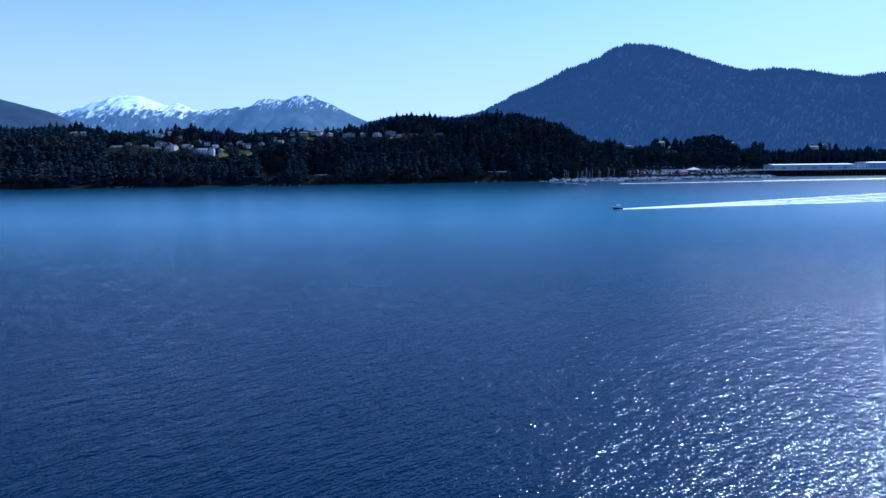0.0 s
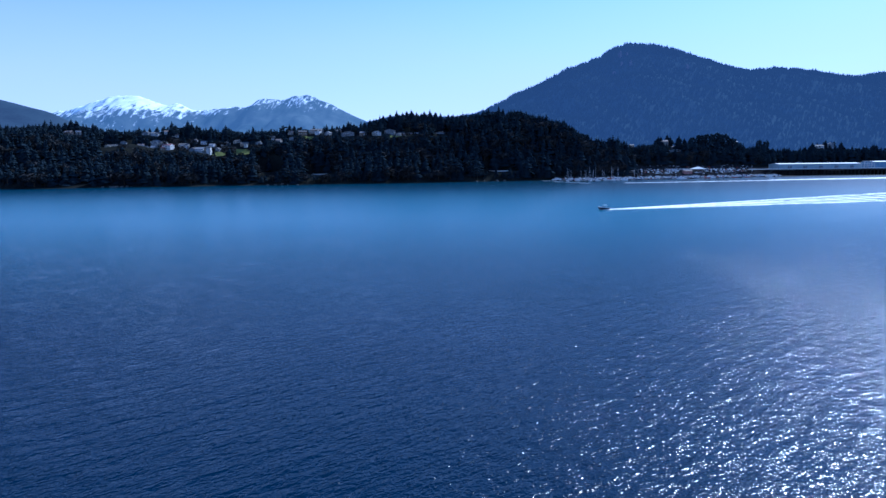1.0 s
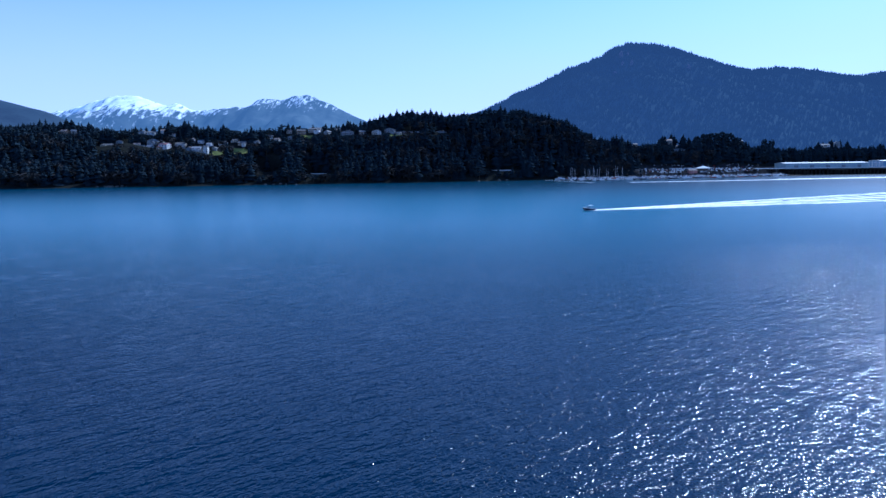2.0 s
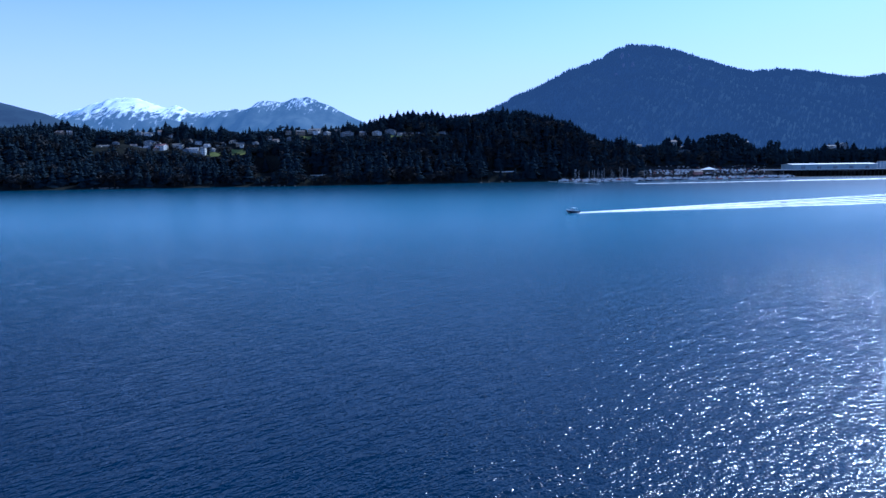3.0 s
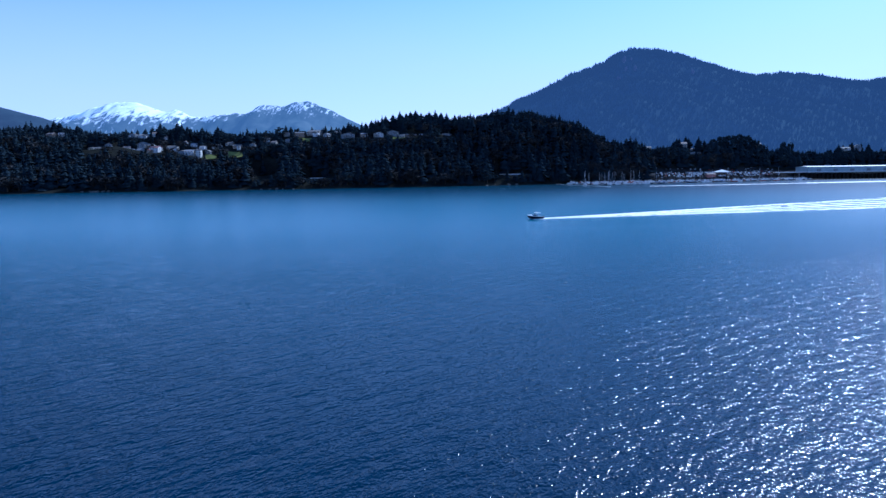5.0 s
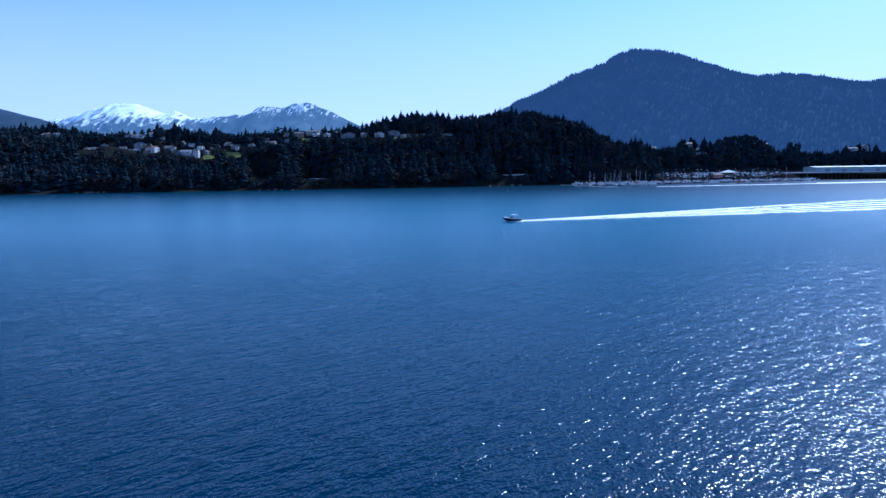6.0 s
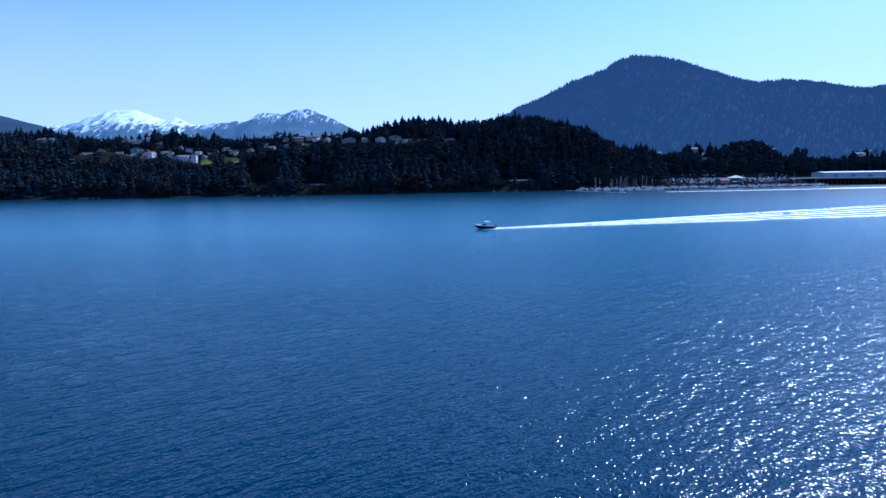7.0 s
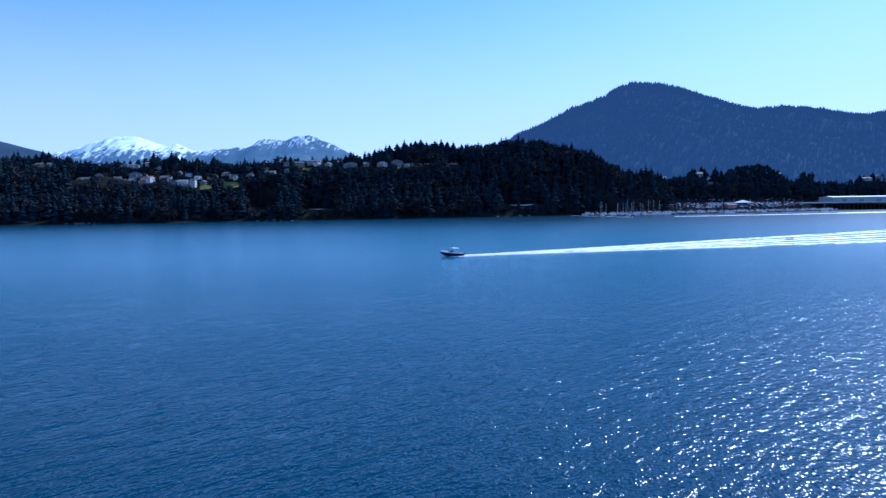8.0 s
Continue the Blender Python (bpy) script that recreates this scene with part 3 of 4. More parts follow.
def mountain_trees(name, label, grid, n, mat, x0, x1):
    gx, gy, gz = grid
    rows, cols = gx.shape
    cone = ([(0, 0, 1.0), (0.2, 0, 0.25), (-0.1, 0.17, 0.2), (-0.1, -0.17, 0.25), (0.13, 0.1, 0.0), (-0.16, 0.02, 0.0), (0.05, -0.16, 0.0), (0, 0, 0.6)],
            [(0, 1, 2), (0, 2, 3), (0, 3, 1), (7, 4, 5), (7, 5, 6), (7, 6, 4)], [0] * 6)
    cone = (np.array(cone[0]), cone[1], cone[2])
    places = []
    for k in range(n):
        i, j = (rng.uniform(1, rows - 12), rng.uniform(0, cols - 1.01)) if k % 5 else (rng.uniform(32, 36.5), rng.uniform(0, cols - 1.01))
        a, b = int(i), int(j)
        u, w = i - a, j - b

        def mixed(g):
            return (g[a, b] * (1 - u) + g[a + 1, b] * u) * (1 - w) + (g[a, b + 1] * (1 - u) + g[a + 1, b + 1] * u) * w

        x, y, z = mixed(gx), mixed(gy), mixed(gz)
        if x0 < x < x1:
            h = rng.uniform(14, 25) * (1.3 if rng.rand() < 0.05 else 1)
            places.append((x, y, z - 2, h, rng.uniform(0.9, 1.5), rng.uniform(0, 6.28)))
    forest(name, label, places, [cone], [mat])


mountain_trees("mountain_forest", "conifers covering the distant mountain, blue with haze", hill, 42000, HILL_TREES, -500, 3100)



def cliff(x, y, w, h, seed):
    """A pale broken rock face between the trees of the mountain."""
    gx, gy, gz = hill
    i, j = np.unravel_index(np.argmin((gx - x) ** 2 + (gy - y) ** 2), gx.shape)
    z = float(gz[i, j])
    bm = bmesh.new()
    bmesh.ops.create_icosphere(bm, subdivisions=3, radius=1.0)
    off = Vector((seed * 7.3, seed * 3.1, 0))
    for v in bm.verts:
        k = 1 + 0.5 * noise.noise(v.co * 1.7 + off)
        v.co = Vector((v.co.x * w * k, v.co.y * 14, v.co.z * h * k + 6))
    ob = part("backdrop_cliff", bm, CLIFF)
    ob.location = (float(gx[i, j]), float(gy[i, j]) - 6, z)
    tagged(ob, "pale bare rock face high on the forested mountain", "cliff", kind="structure")


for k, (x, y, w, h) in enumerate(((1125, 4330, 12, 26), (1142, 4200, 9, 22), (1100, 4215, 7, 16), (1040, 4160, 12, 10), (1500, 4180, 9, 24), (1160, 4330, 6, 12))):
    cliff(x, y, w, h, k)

# single firs that stand out: x, y, height of the tip
WEST_FIRS = [
    (-676, 1070, 92), (-670, 1080, 89), (-644, 1075, 94), (-624, 1085, 100), (-600, 1080, 95), (-587, 1075, 96),
    (-580, 1080, 101), (-575, 1085, 99), (-564, 1070, 95), (-557, 1080, 92), (-546, 1080, 94), (-539, 1075, 91),
    (-527, 1090, 87), (-521, 1090, 85), (-496, 1085, 82), (-466, 1080, 85), (-460, 1085, 86), (-448, 1080, 85),
    (-403, 1030, 92), (-400, 1035, 87), (-383, 1040, 93), (-377, 1040, 91), (-369, 1050, 85), (-348, 1040, 85),
]
MIDDLE_FIRS = [
    (-342, 1040, 82), (-323, 1030, 85), (-320, 1035, 81), (-276, 1010, 79), (-274, 1015, 76), (-267, 1060, 75),
    (-248, 1060, 75), (-232, 1050, 81), (-225, 1050, 85), (-221, 1055, 81), (-178, 1050, 77), (-163, 1035, 75),
    (-157, 1030, 73), (-151, 1060, 86), (-144, 1060, 91), (-140, 1060, 89), (-120, 1065, 90), (-111, 1065, 94),
    (-105, 1065, 95), (-91, 1070, 100), (-81, 1080, 103), (-71, 1085, 108), (-62, 1085, 105), (-48, 1085, 109),
]
EAST_FIRS = [
    (-45, 1080, 105), (-32, 1090, 104), (-28, 1090, 107), (-19, 1090, 109), (-11, 1085, 104), (-3, 1090, 101),
    (12, 1095, 99), (44, 1100, 101), (58, 1100, 105), (71, 1100, 109), (85, 1100, 106), (266, 1090, 64),
    (370, 1175, 67), (390, 1190, 70), (395, 1190, 67), (400, 1160, 68), (411, 1165, 63), (665, 1230, 55),
    (715, 1250, 58), (728, 1250, 56), (-26, 1010, 79), (-33, 1005, 73), (-154, 985, 50), (-148, 975, 43),
]
TALL_FIRS = WEST_FIRS + MIDDLE_FIRS + EAST_FIRS


def conifer_trees():
    made = []
    for k in range(6):
        v, f, idx = conifer_shape(90 + k, 13, 8, slim=0.2 + 0.04 * (k % 3), ragged=0.5)
        ob = thing("conifer_tree", "tall dark fir standing on the wooded ridge", "tree", pose(0, 0, -50), "firs on the ridge")
        for name, which, mat in (("trunk", 1, BARK), ("crown", 0, NEEDLES)):
            ff = [g for g, i in zip(f, idx) if i == which]
            used = sorted({i for g in ff for i in g})
            at = {o: n for n, o in enumerate(used)}
            new(name, mesh_from(name, v[used], [[at[i] for i in g] for g in ff], [mat])).parent = ob
        made.append(ob)
    first = [True] * len(made)
    for n, (x, y, top) in enumerate(TALL_FIRS):
        z = float(ground_z(x, y)) - 0.3
        h = max(9.0, top - z)
        k = n % len(made)
        m = pose(x, y, z, 0, 0, rng.uniform(0, 360))
        ob = made[k] if first[k] else copy_thing(made[k], m)
        first[k] = False
        ob.matrix_basis = m @ Matrix.Diagonal((h * rng.uniform(1.5, 2.1),) * 2 + (h, 1))
        # companions of the same clump
        for _ in range(2):
            cx, cy = x + rng.uniform(-9, 9), y + rng.uniform(2, 14)
            ch = h * rng.uniform(0.6, 0.9)
            mate = copy_thing(made[rng.randint(0, 6)], pose(cx, cy, float(ground_z(cx, cy)) - 0.3, 0, 0, rng.uniform(0, 360)))
            mate.matrix_basis = pose(cx, cy, float(ground_z(cx, cy)) - 0.3, 0, 0, rng.uniform(0, 360)) @ Matrix.Diagonal((ch * rng.uniform(1.5, 2.2),) * 2 + (ch, 1))


conifer_trees()


def broadleaf_tree(x, y, h, w, k):
    v, f, idx = broadleaf_shape(120 + k, 150, 0.15)
    ob = thing("broadleaf_tree", "round-crowned dark broadleaf tree above the harbour woods", "tree", pose(x, y, float(ground_z(x, y)) - 0.2), "round-crowned trees")
    for name, which, mat in (("trunk", 1, BARK), ("crown", 0, LEAVES)):
        ff = [g for g, i in zip(f, idx) if i == which]
        used = sorted({i for g in ff for i in g})
        at = {o: n for n, o in enumerate(used)}
        new(name, mesh_from(name, v[used] * (h * w, h * w, h), [[at[i] for i in g] for g in ff], [mat])).parent = ob


for k, (x, y, top, w) in enumerate(((545, 1180, 59, 0.55), (558, 1182, 59, 0.55), (432, 1150, 68, 1.0), (446, 1152, 71, 1.1), (460, 1150, 70, 1.0),
                                    (474, 1155, 69, 1.0), (420, 1152, 64, 1.0), (372, 1190, 62, 0.9), (486, 1150, 62, 0.9), (700, 1252, 56, 1.0))):
    broadleaf_tree(x, y, max(10, top - float(ground_z(x, y))), w, k)


# ---------------------------------------------------------------- houses
def window(parent, x, y, z, w, h, normal_turn):
    """A framed window on a wall; the pane sits in the frame."""
    bm = bmesh.new()
    t = 0.09
    for a0, a1, b0, b1 in ((-w / 2, w / 2, h / 2 - t, h / 2), (-w / 2, w / 2, -h / 2, -h / 2 + t),
                           (-w / 2, -w / 2 + t, -h / 2 + t, h / 2 - t), (w / 2 - t, w / 2, -h / 2 + t, h / 2 - t)):
        box(bm, a0, a1, -0.06, 0.04, b0, b1)
    fr = part("window", bm, TRIM, parent)
    fr.matrix_local = pose(x, y, z, 0, 0, normal_turn)
    part("pane", boxed(-w / 2 + t, w / 2 - t, -0.02, 0.01, -h / 2 + t, h / 2 - t), GLASS, fr)


def house(n, x, y, z, w, h):
    r = random.Random(n)
    turn = r.uniform(-22, 22)
    d = max(7.0, min(11.0, w * r.uniform(0.65, 0.85)))
    storeys = max(1, round((h - 1.8) / 3.0))
    eave = max(2.5, h - (1.6 if storeys == 1 else 2.2))
    # the white houses stand together in the middle of the bluff
    pale = n in (8, 11, 12, 24, 48) or (-445 < x < -325 and n % 3 != 1)
    wall = (WALLS[0], WALLS[5])[n % 2] if pale else WALLS[2 + n % 3]
    roof = ROOFS[n % len(ROOFS)] if n != 8 else RED_ROOF
    words = {0: "white", 1: "light grey", 2: "beige", 3: "grey", 4: "tan", 5: "white"}[WALLS.index(wall)]
    ob = thing("house", "%s %s house with a gable roof among the trees" % (words, "one-storey" if storeys == 1 else "tall" if storeys > 2 else "two-storey"),
               "house", pose(x, y, z, 0, 0, turn), "houses on the bluff")
    gable_front = n % 3 == 1 or n in (24,)
    # walls with gable ends, reaching down into the slope
    bm = bmesh.new()
    if gable_front:
        ridge = [(0, -d / 2, h), (0, d / 2, h)]
        order = ((-w / 2, -d / 2), (w / 2, -d / 2), (w / 2, d / 2), (-w / 2, d / 2))
    else:
        ridge = [(-w / 2, 0, h), (w / 2, 0, h)]
        order = ((-w / 2, d / 2), (-w / 2, -d / 2), (w / 2, -d / 2), (w / 2, d / 2))
    lo = [bm.verts.new((px, py, -2.5)) for px, py in order]
    hi = [bm.verts.new((px, py, eave)) for px, py in order]
    rg = [bm.verts.new((px, py, pz - 0.12)) for px, py, pz in ridge]
    bm.faces.new((lo[0], lo[1], hi[1], rg[0], hi[0]))
    bm.faces.new((lo[1], lo[2], hi[2], hi[1]))
    bm.faces.new((lo[2], lo[3], hi[3], rg[1], hi[2]))
    bm.faces.new((lo[3], lo[0], hi[0], hi[3]))
    bmesh.ops.recalc_face_normals(bm, faces=bm.faces)
    part("wall", bm, wall, ob)
    # roof: two slabs with an overhang
    bm = bmesh.new()
    over, th = 0.5, 0.22
    half, length = (w / 2, d) if gable_front else (d / 2, w)
    drop = (h - eave) * over / half
    for side in (-1, 1):
        prof = [(0, h + th), (side * (half + over), eave - drop + th), (side * (half + over), eave - drop), (0, h)]
        ends = []
        for q in (-length / 2 - over, length / 2 + over):
            ends.append([bm.verts.new((a_, q, b_) if gable_front else (q, a_, b_)) for a_, b_ in prof])
        for i in range(4):
            j = (i + 1) % 4
            bm.faces.new((ends[0][i], ends[0][j], ends[1][j], ends[1][i]))
        bm.faces.new(ends[0])
        bm.faces.new(list(reversed(ends[1])))
    bmesh.ops.recalc_face_normals(bm, faces=bm.faces)
    rf = part("roof", bm, roof, ob)
    if n % 2 == 0:
        part("chimney", boxed(w * 0.22, w * 0.22 + 0.7, 0.4, 1.1, eave, h + 0.9), CONCRETE, rf)
    count = max(2, int(w / 3.4))
    for s in range(storeys):
        for k in range(count):
            ww, hh = (2.0, 1.5) if (k + n) % 2 else (1.3, 1.3)
            window(ob, -w / 2 + w * (k + 0.5) / count, -d / 2 - 0.02, 1.55 + 2.9 * s, min(ww, w / count - 0.5), hh, 0)
    for s in range(storeys):
        window(ob, w / 2 + 0.02, r.uniform(-0.2, 0.2) * d, 1.6 + 2.9 * s, 1.3, 1.2, 90)
    if w > 8 and n % 4 != 2:
        # a lower wing in front at one end
        ww, wd, wh = w * 0.42, d * 0.5, max(2.6, eave * 0.62)
        cx = w * 0.3 if n % 2 else -w * 0.3
        wing = part("wing", boxed(cx - ww / 2, cx + ww / 2, -d / 2 - wd, -d / 2 - 0.01, -2.5, wh), WALLS[(n + 2) % len(WALLS)], ob)
        part("wing_roof", lofted([[(cx - ww / 2 - 0.4, yy, wh - 0.1), (cx, yy, wh + ww * 0.22), (cx + ww / 2 + 0.4, yy, wh - 0.1), (cx, yy, wh + ww * 0.22 - 0.25)]
                                  for yy in (-d / 2 - wd - 0.4, -d / 2)]), roof, wing)
        window(ob, cx, -d / 2 - wd - 0.02, wh * 0.55, min(2.0, ww * 0.5), 1.3, 0)
    if storeys > 1 and n % 4 == 2:
        bm = boxed(-w * 0.42, w * 0.1, -d / 2 - 2.2, -d / 2, 2.75, 2.92)
        dk = part("balcony", bm, TIMBER, ob)
        bm = bmesh.new()
        for k in range(6):
            px = -w * 0.42 + w * 0.52 * k / 5
            box(bm, px - 0.05, px + 0.05, -d / 2 - 2.2, -d / 2 - 2.1, 2.92, 3.8)
        box(bm, -w * 0.42, w * 0.1, -d / 2 - 2.22, -d / 2 - 2.08, 3.8, 3.9)
        part("railing", bm, TRIM, dk)
        for px in (-w * 0.40, w * 0.08):
            part("post", boxed(px - 0.09, px + 0.09, -d / 2 - 2.15, -d / 2 - 1.97, -2.0, 2.75), TIMBER, ob)


for n, row in enumerate(HOUSES):
    house(n, *row)


def road_wall(x, y, z, length):
    z = float(ground_z(x, y))
    ob = thing("road_wall", "low white-painted concrete wall along the shore road", "wall", pose(x, y, z - 0.3), "road walls")
    k = max(2, int(length / 5))
    for i in range(k):
        a0 = -length / 2 + length * i / k
        part("concrete_block", boxed(a0 + 0.03, a0 + length / k - 0.03, -0.3, 0.3, 0, 1.75, bevel=0.06), TRIM, ob)


for row in ROAD_WALLS:
    road_wall(*row)


def rock_outcrop(x, y, n, spread, seed):
    r = random.Random(seed)
    ob = thing("rock_outcrop", "grey boulders at the water's edge below the trees", "rocks", pose(x, y, 0.2), "shore rocks")
    for _ in range(n):
        bm = bmesh.new()
        bmesh.ops.create_icosphere(bm, subdivisions=2, radius=r.uniform(0.7, 2.2))
        off = Vector((r.uniform(0, 50), r.uniform(0, 50), 0))
        for v in bm.verts:
            v.co *= 1 + 0.35 * noise.noise(v.co * 0.8 + off)
            v.co.z *= 0.65
        rk = part("rock", bm, ROCK, ob)
        px = r.gauss(0, spread)
        rk.location = (px, r.uniform(-3, 3) + float(shore_y(x + px) - shore_y(x)), r.uniform(-0.3, 0.9))
        rk.rotation_euler = (0, 0, r.uniform(0, 6))


for k, (x, n, sp) in enumerate(((-399, 18, 9), (-210, 6, 14), (60, 6, 14))):
    rock_outcrop(x, float(shore_y(x)) - 1, n, sp, k)


# ---------------------------------------------------------------- boats
def hull_rings(l, b, h, stern=0.86, keel=-0.35, lift=0.35):
    """Sections of a planing hull, bow towards +x: keel, chine and sheer, waterline at z 0."""
    rings = []
    for k in range(11):
        u = k / 10
        w = b / 2 * (stern + (1 - stern) * math.sin(min(1, u * 2) * 1.57)) * (1 - max(0, (u - 0.45) / 0.55) ** 2.3)
        w = max(w, 0.02)
        x = -l / 2 + l * u
        top = h + lift * u**2.2
        ke = keel * (1 - max(0, (u - 0.6) / 0.4) ** 2) + max(0, (u - 0.6) / 0.4) ** 2.4 * h * 0.75
        ch = 0.06 + ke * 0.2 + max(0, (u - 0.6) / 0.4) ** 2 * h * 0.6
        rings.append((x, w, ke, ch, top))
    return rings


def hull_meshes(l, b, h, **kw):
    rings = hull_rings(l, b, h, **kw)
    bottom = lofted([[(x, w * 0.84, ch), (x, 0, ke), (x, -w * 0.84, ch)] for x, w, ke, ch, top in rings], close=False)
    side = bmesh.new()
    for sg in (1, -1):
        prev = None
        for x, w, ke, ch, top in rings:
            now = [side.verts.new((x, sg * w * 0.84, ch)), side.verts.new((x, sg * w * 0.97, (ch + top) / 2)), side.verts.new((x, sg * w, top))]
            if prev:
                for i in range(2):
                    side.faces.new((prev[i], now[i], now[i + 1], prev[i + 1]))
            prev = now
    x, w, ke, ch, top = rings[0]
    side.faces.new([side.verts.new(p) for p in ((x, w * 0.84, ch), (x, 0, ke), (x, -w * 0.84, ch), (x, -w, top), (x, w, top))])
    bmesh.ops.recalc_face_normals(side, faces=side.faces)
    deck = lofted([[(x, w * 1.02, top - 0.1), (x, w * 1.02, top + 0.02), (x, w * 0.8, top + 0.06), (x, -w * 0.8, top + 0.06), (x, -w * 1.02, top + 0.02), (x, -w * 1.02, top - 0.1)]
                   for x, w, ke, ch, top in rings])
    return bottom, side, deck


def motor_boat(k, l, hull, cover, label, name="motor_boat"):
    b, h = l * 0.33, l * 0.14
    ob = thing(name, label, "boat", pose(0, 0, -60), "moored boats")
    bottom, side, deck = hull_meshes(l, b, h)
    bottom.free()
    part("hull", side, hull, ob)
    part("deck", deck, DECK, ob)
    part("cabin", lofted([[(-l * 0.12, s * b * 0.33, h), (-l * 0.1, s * b * 0.3, h + l * 0.17), (l * 0.1, s * b * 0.26, h + l * 0.17), (l * 0.26, s * b * 0.2, h + l * 0.04)] for s in (-1, 1)]),
         GELCOAT, ob)
    part("windscreen", lofted([[(l * 0.105, s * b * 0.24, h + l * 0.165), (l * 0.23, s * b * 0.18, h + l * 0.075), (l * 0.225, s * b * 0.18, h + l * 0.05), (l * 0.09, s * b * 0.24, h + l * 0.1)]
                               for s in (-1, 1)]), GLASS, ob)
    if k % 2:
        part("canvas_top", lofted([[(-l * 0.42, s * b * 0.36, h + l * 0.02), (-l * 0.4, s * b * 0.3, h + l * 0.16), (-l * 0.1, s * b * 0.3, h + l * 0.18), (-l * 0.1, s * b * 0.36, h + l * 0.02)]
                                   for s in (-1, 1)]), cover, ob)
    else:
        bm = boxed(-l * 0.1, l * 0.08, -b * 0.24, b * 0.24, h + l * 0.27, h + l * 0.285, bevel=0.03)
        for px, py in ((-0.09, -0.2), (-0.09, 0.2), (0.06, -0.2), (0.06, 0.2)):
            rod(bm, (l * px, b * py, h + l * 0.16), (l * px, b * py, h + l * 0.275), 0.03)
        part("flybridge", bm, cover, ob)
    return ob


def sail_boat(k, l, hull, cover):
    b, h = l * 0.28, l * 0.1
    ob = thing("sailing_boat", "moored sailing boat with a bare mast and furled sail", "boat", pose(0, 0, -60), "moored sailing boats")
    bottom, side, deck = hull_meshes(l, b, h, stern=0.62)
    bottom.free()
    part("hull", side, hull, ob)
    part("deck", deck, DECK, ob)
    part("cabin", lofted([[(-l * 0.15, s * b * 0.26, h), (-l * 0.14, s * b * 0.24, h + 0.55), (l * 0.12, s * b * 0.2, h + 0.5), (l * 0.2, s * b * 0.12, h)] for s in (-1, 1)]), GELCOAT, ob)
    top = l * 1.45
    bm = rod(bmesh.new(), (l * 0.08, 0, h), (l * 0.08, 0, top), 0.075, 0.05)
    rod(bm, (l * 0.08, -b * 0.3, top * 0.6), (l * 0.08, b * 0.3, top * 0.6), 0.04)
    part("mast", bm, STEEL, ob)
    part("boom", rod(bmesh.new(), (l * 0.08, 0, h + 1.3), (-l * 0.36, 0, h + 1.25), 0.2, 0.15), cover, ob)
    bm = bmesh.new()
    for q in ((l * 0.49, 0), (-l * 0.49, 0), (l * 0.06, b * 0.45), (l * 0.06, -b * 0.45)):
        rod(bm, (*q, h + 0.3), (l * 0.08, 0, top * 0.98), 0.02, sides=4)
    part("rigging", bm, STEEL, ob)
    return ob


FRONT = ((150, 189, 235, 327, 417, 493), (912, 880, 888, 936, 962, 1000))


def dock(x, y0, y1, k):
    ob = thing("dock", "weathered timber floating dock between moored boats", "dock", pose(x, 0, 0), "marina docks")
    n = int((y1 - y0) / 6)
    for i in range(n):
        a0 = y0 + (y1 - y0) * i / n
        part("float", boxed(-1.2, 1.2, a0 + 0.05, a0 + (y1 - y0) / n - 0.05, -0.3, 0.5), TIMBER, ob)
    for i in range(4):
        py = y0 + (y1 - y0) * (i + 0.4) / 4
        part("piling", rod(bmesh.new(), (1.35, py, -4), (1.35, py, 3.4), 0.17), PILE, ob)


def marina():
    motor = [motor_boat(k, l, HULLS[hu], CANVAS[c], lab) for k, (l, hu, c, lab) in enumerate((
        (8.5, 0, 1, "moored white cabin cruiser with a flybridge"), (7.0, 1, 0, "moored grey motor boat under a blue canvas"),
        (10.5, 0, 1, "large moored white motor yacht with a hardtop"), (6.5, 1, 2, "moored grey runabout under black canvas"),
        (9.5, 2, 1, "moored navy-hulled cabin cruiser"), (7.5, 2, 1, "moored navy motor boat with a grey canvas"),
        (9.0, 3, 1, "moored red-hulled fishing cruiser"), (8.0, 1, 3, "moored grey boat under a rust-red canvas")))]
    sail = [sail_boat(k, l, HULLS[hu], CANVAS[c]) for k, (l, hu, c) in enumerate(((11.5, 0, 0), (10.0, 2, 1), (12.5, 0, 2), (9.0, 1, 0)))]
    used = set()
    r = random.Random(3)

    def moor(src, x, y, turn):
        m = pose(x, y, 0, 0, 0, turn)
        if src in used:
            copy_thing(src, m)
        else:
            used.add(src)
            src.matrix_basis = m

    for k, x in enumerate(range(163, 505, 22)):
        y0, y1 = float(np.interp(x, *FRONT)) + 2, float(shore_y(x)) - 1
        dock(x, y0, y1, k)
        y = y0 + 3
        while y < y1 - 8:
            for sg in (-1, 1):
                if r.random() < 0.72:
                    tall = 0.06 if x < 235 else 0.03
                    src = r.choice(sail) if r.random() < tall else motor[r.choice((0, 1, 1, 2, 3, 3, 4, 4, 5, 6, 7))]
                    moor(src, x + sg * 6.9, y + r.uniform(-0.5, 0.5), (180 if sg < 0 else 0) + r.uniform(-4, 4) + (180 if r.random() < 0.4 else 0))
            y += 4.3
    for x in (161, 166, 178, 184, 188, 193, 221, 228):
        moor(r.choice(sail[:3]), x, 877 + r.uniform(-2, 2) + abs(x - 189) * 0.35, 90 + r.uniform(-8, 8))


marina()


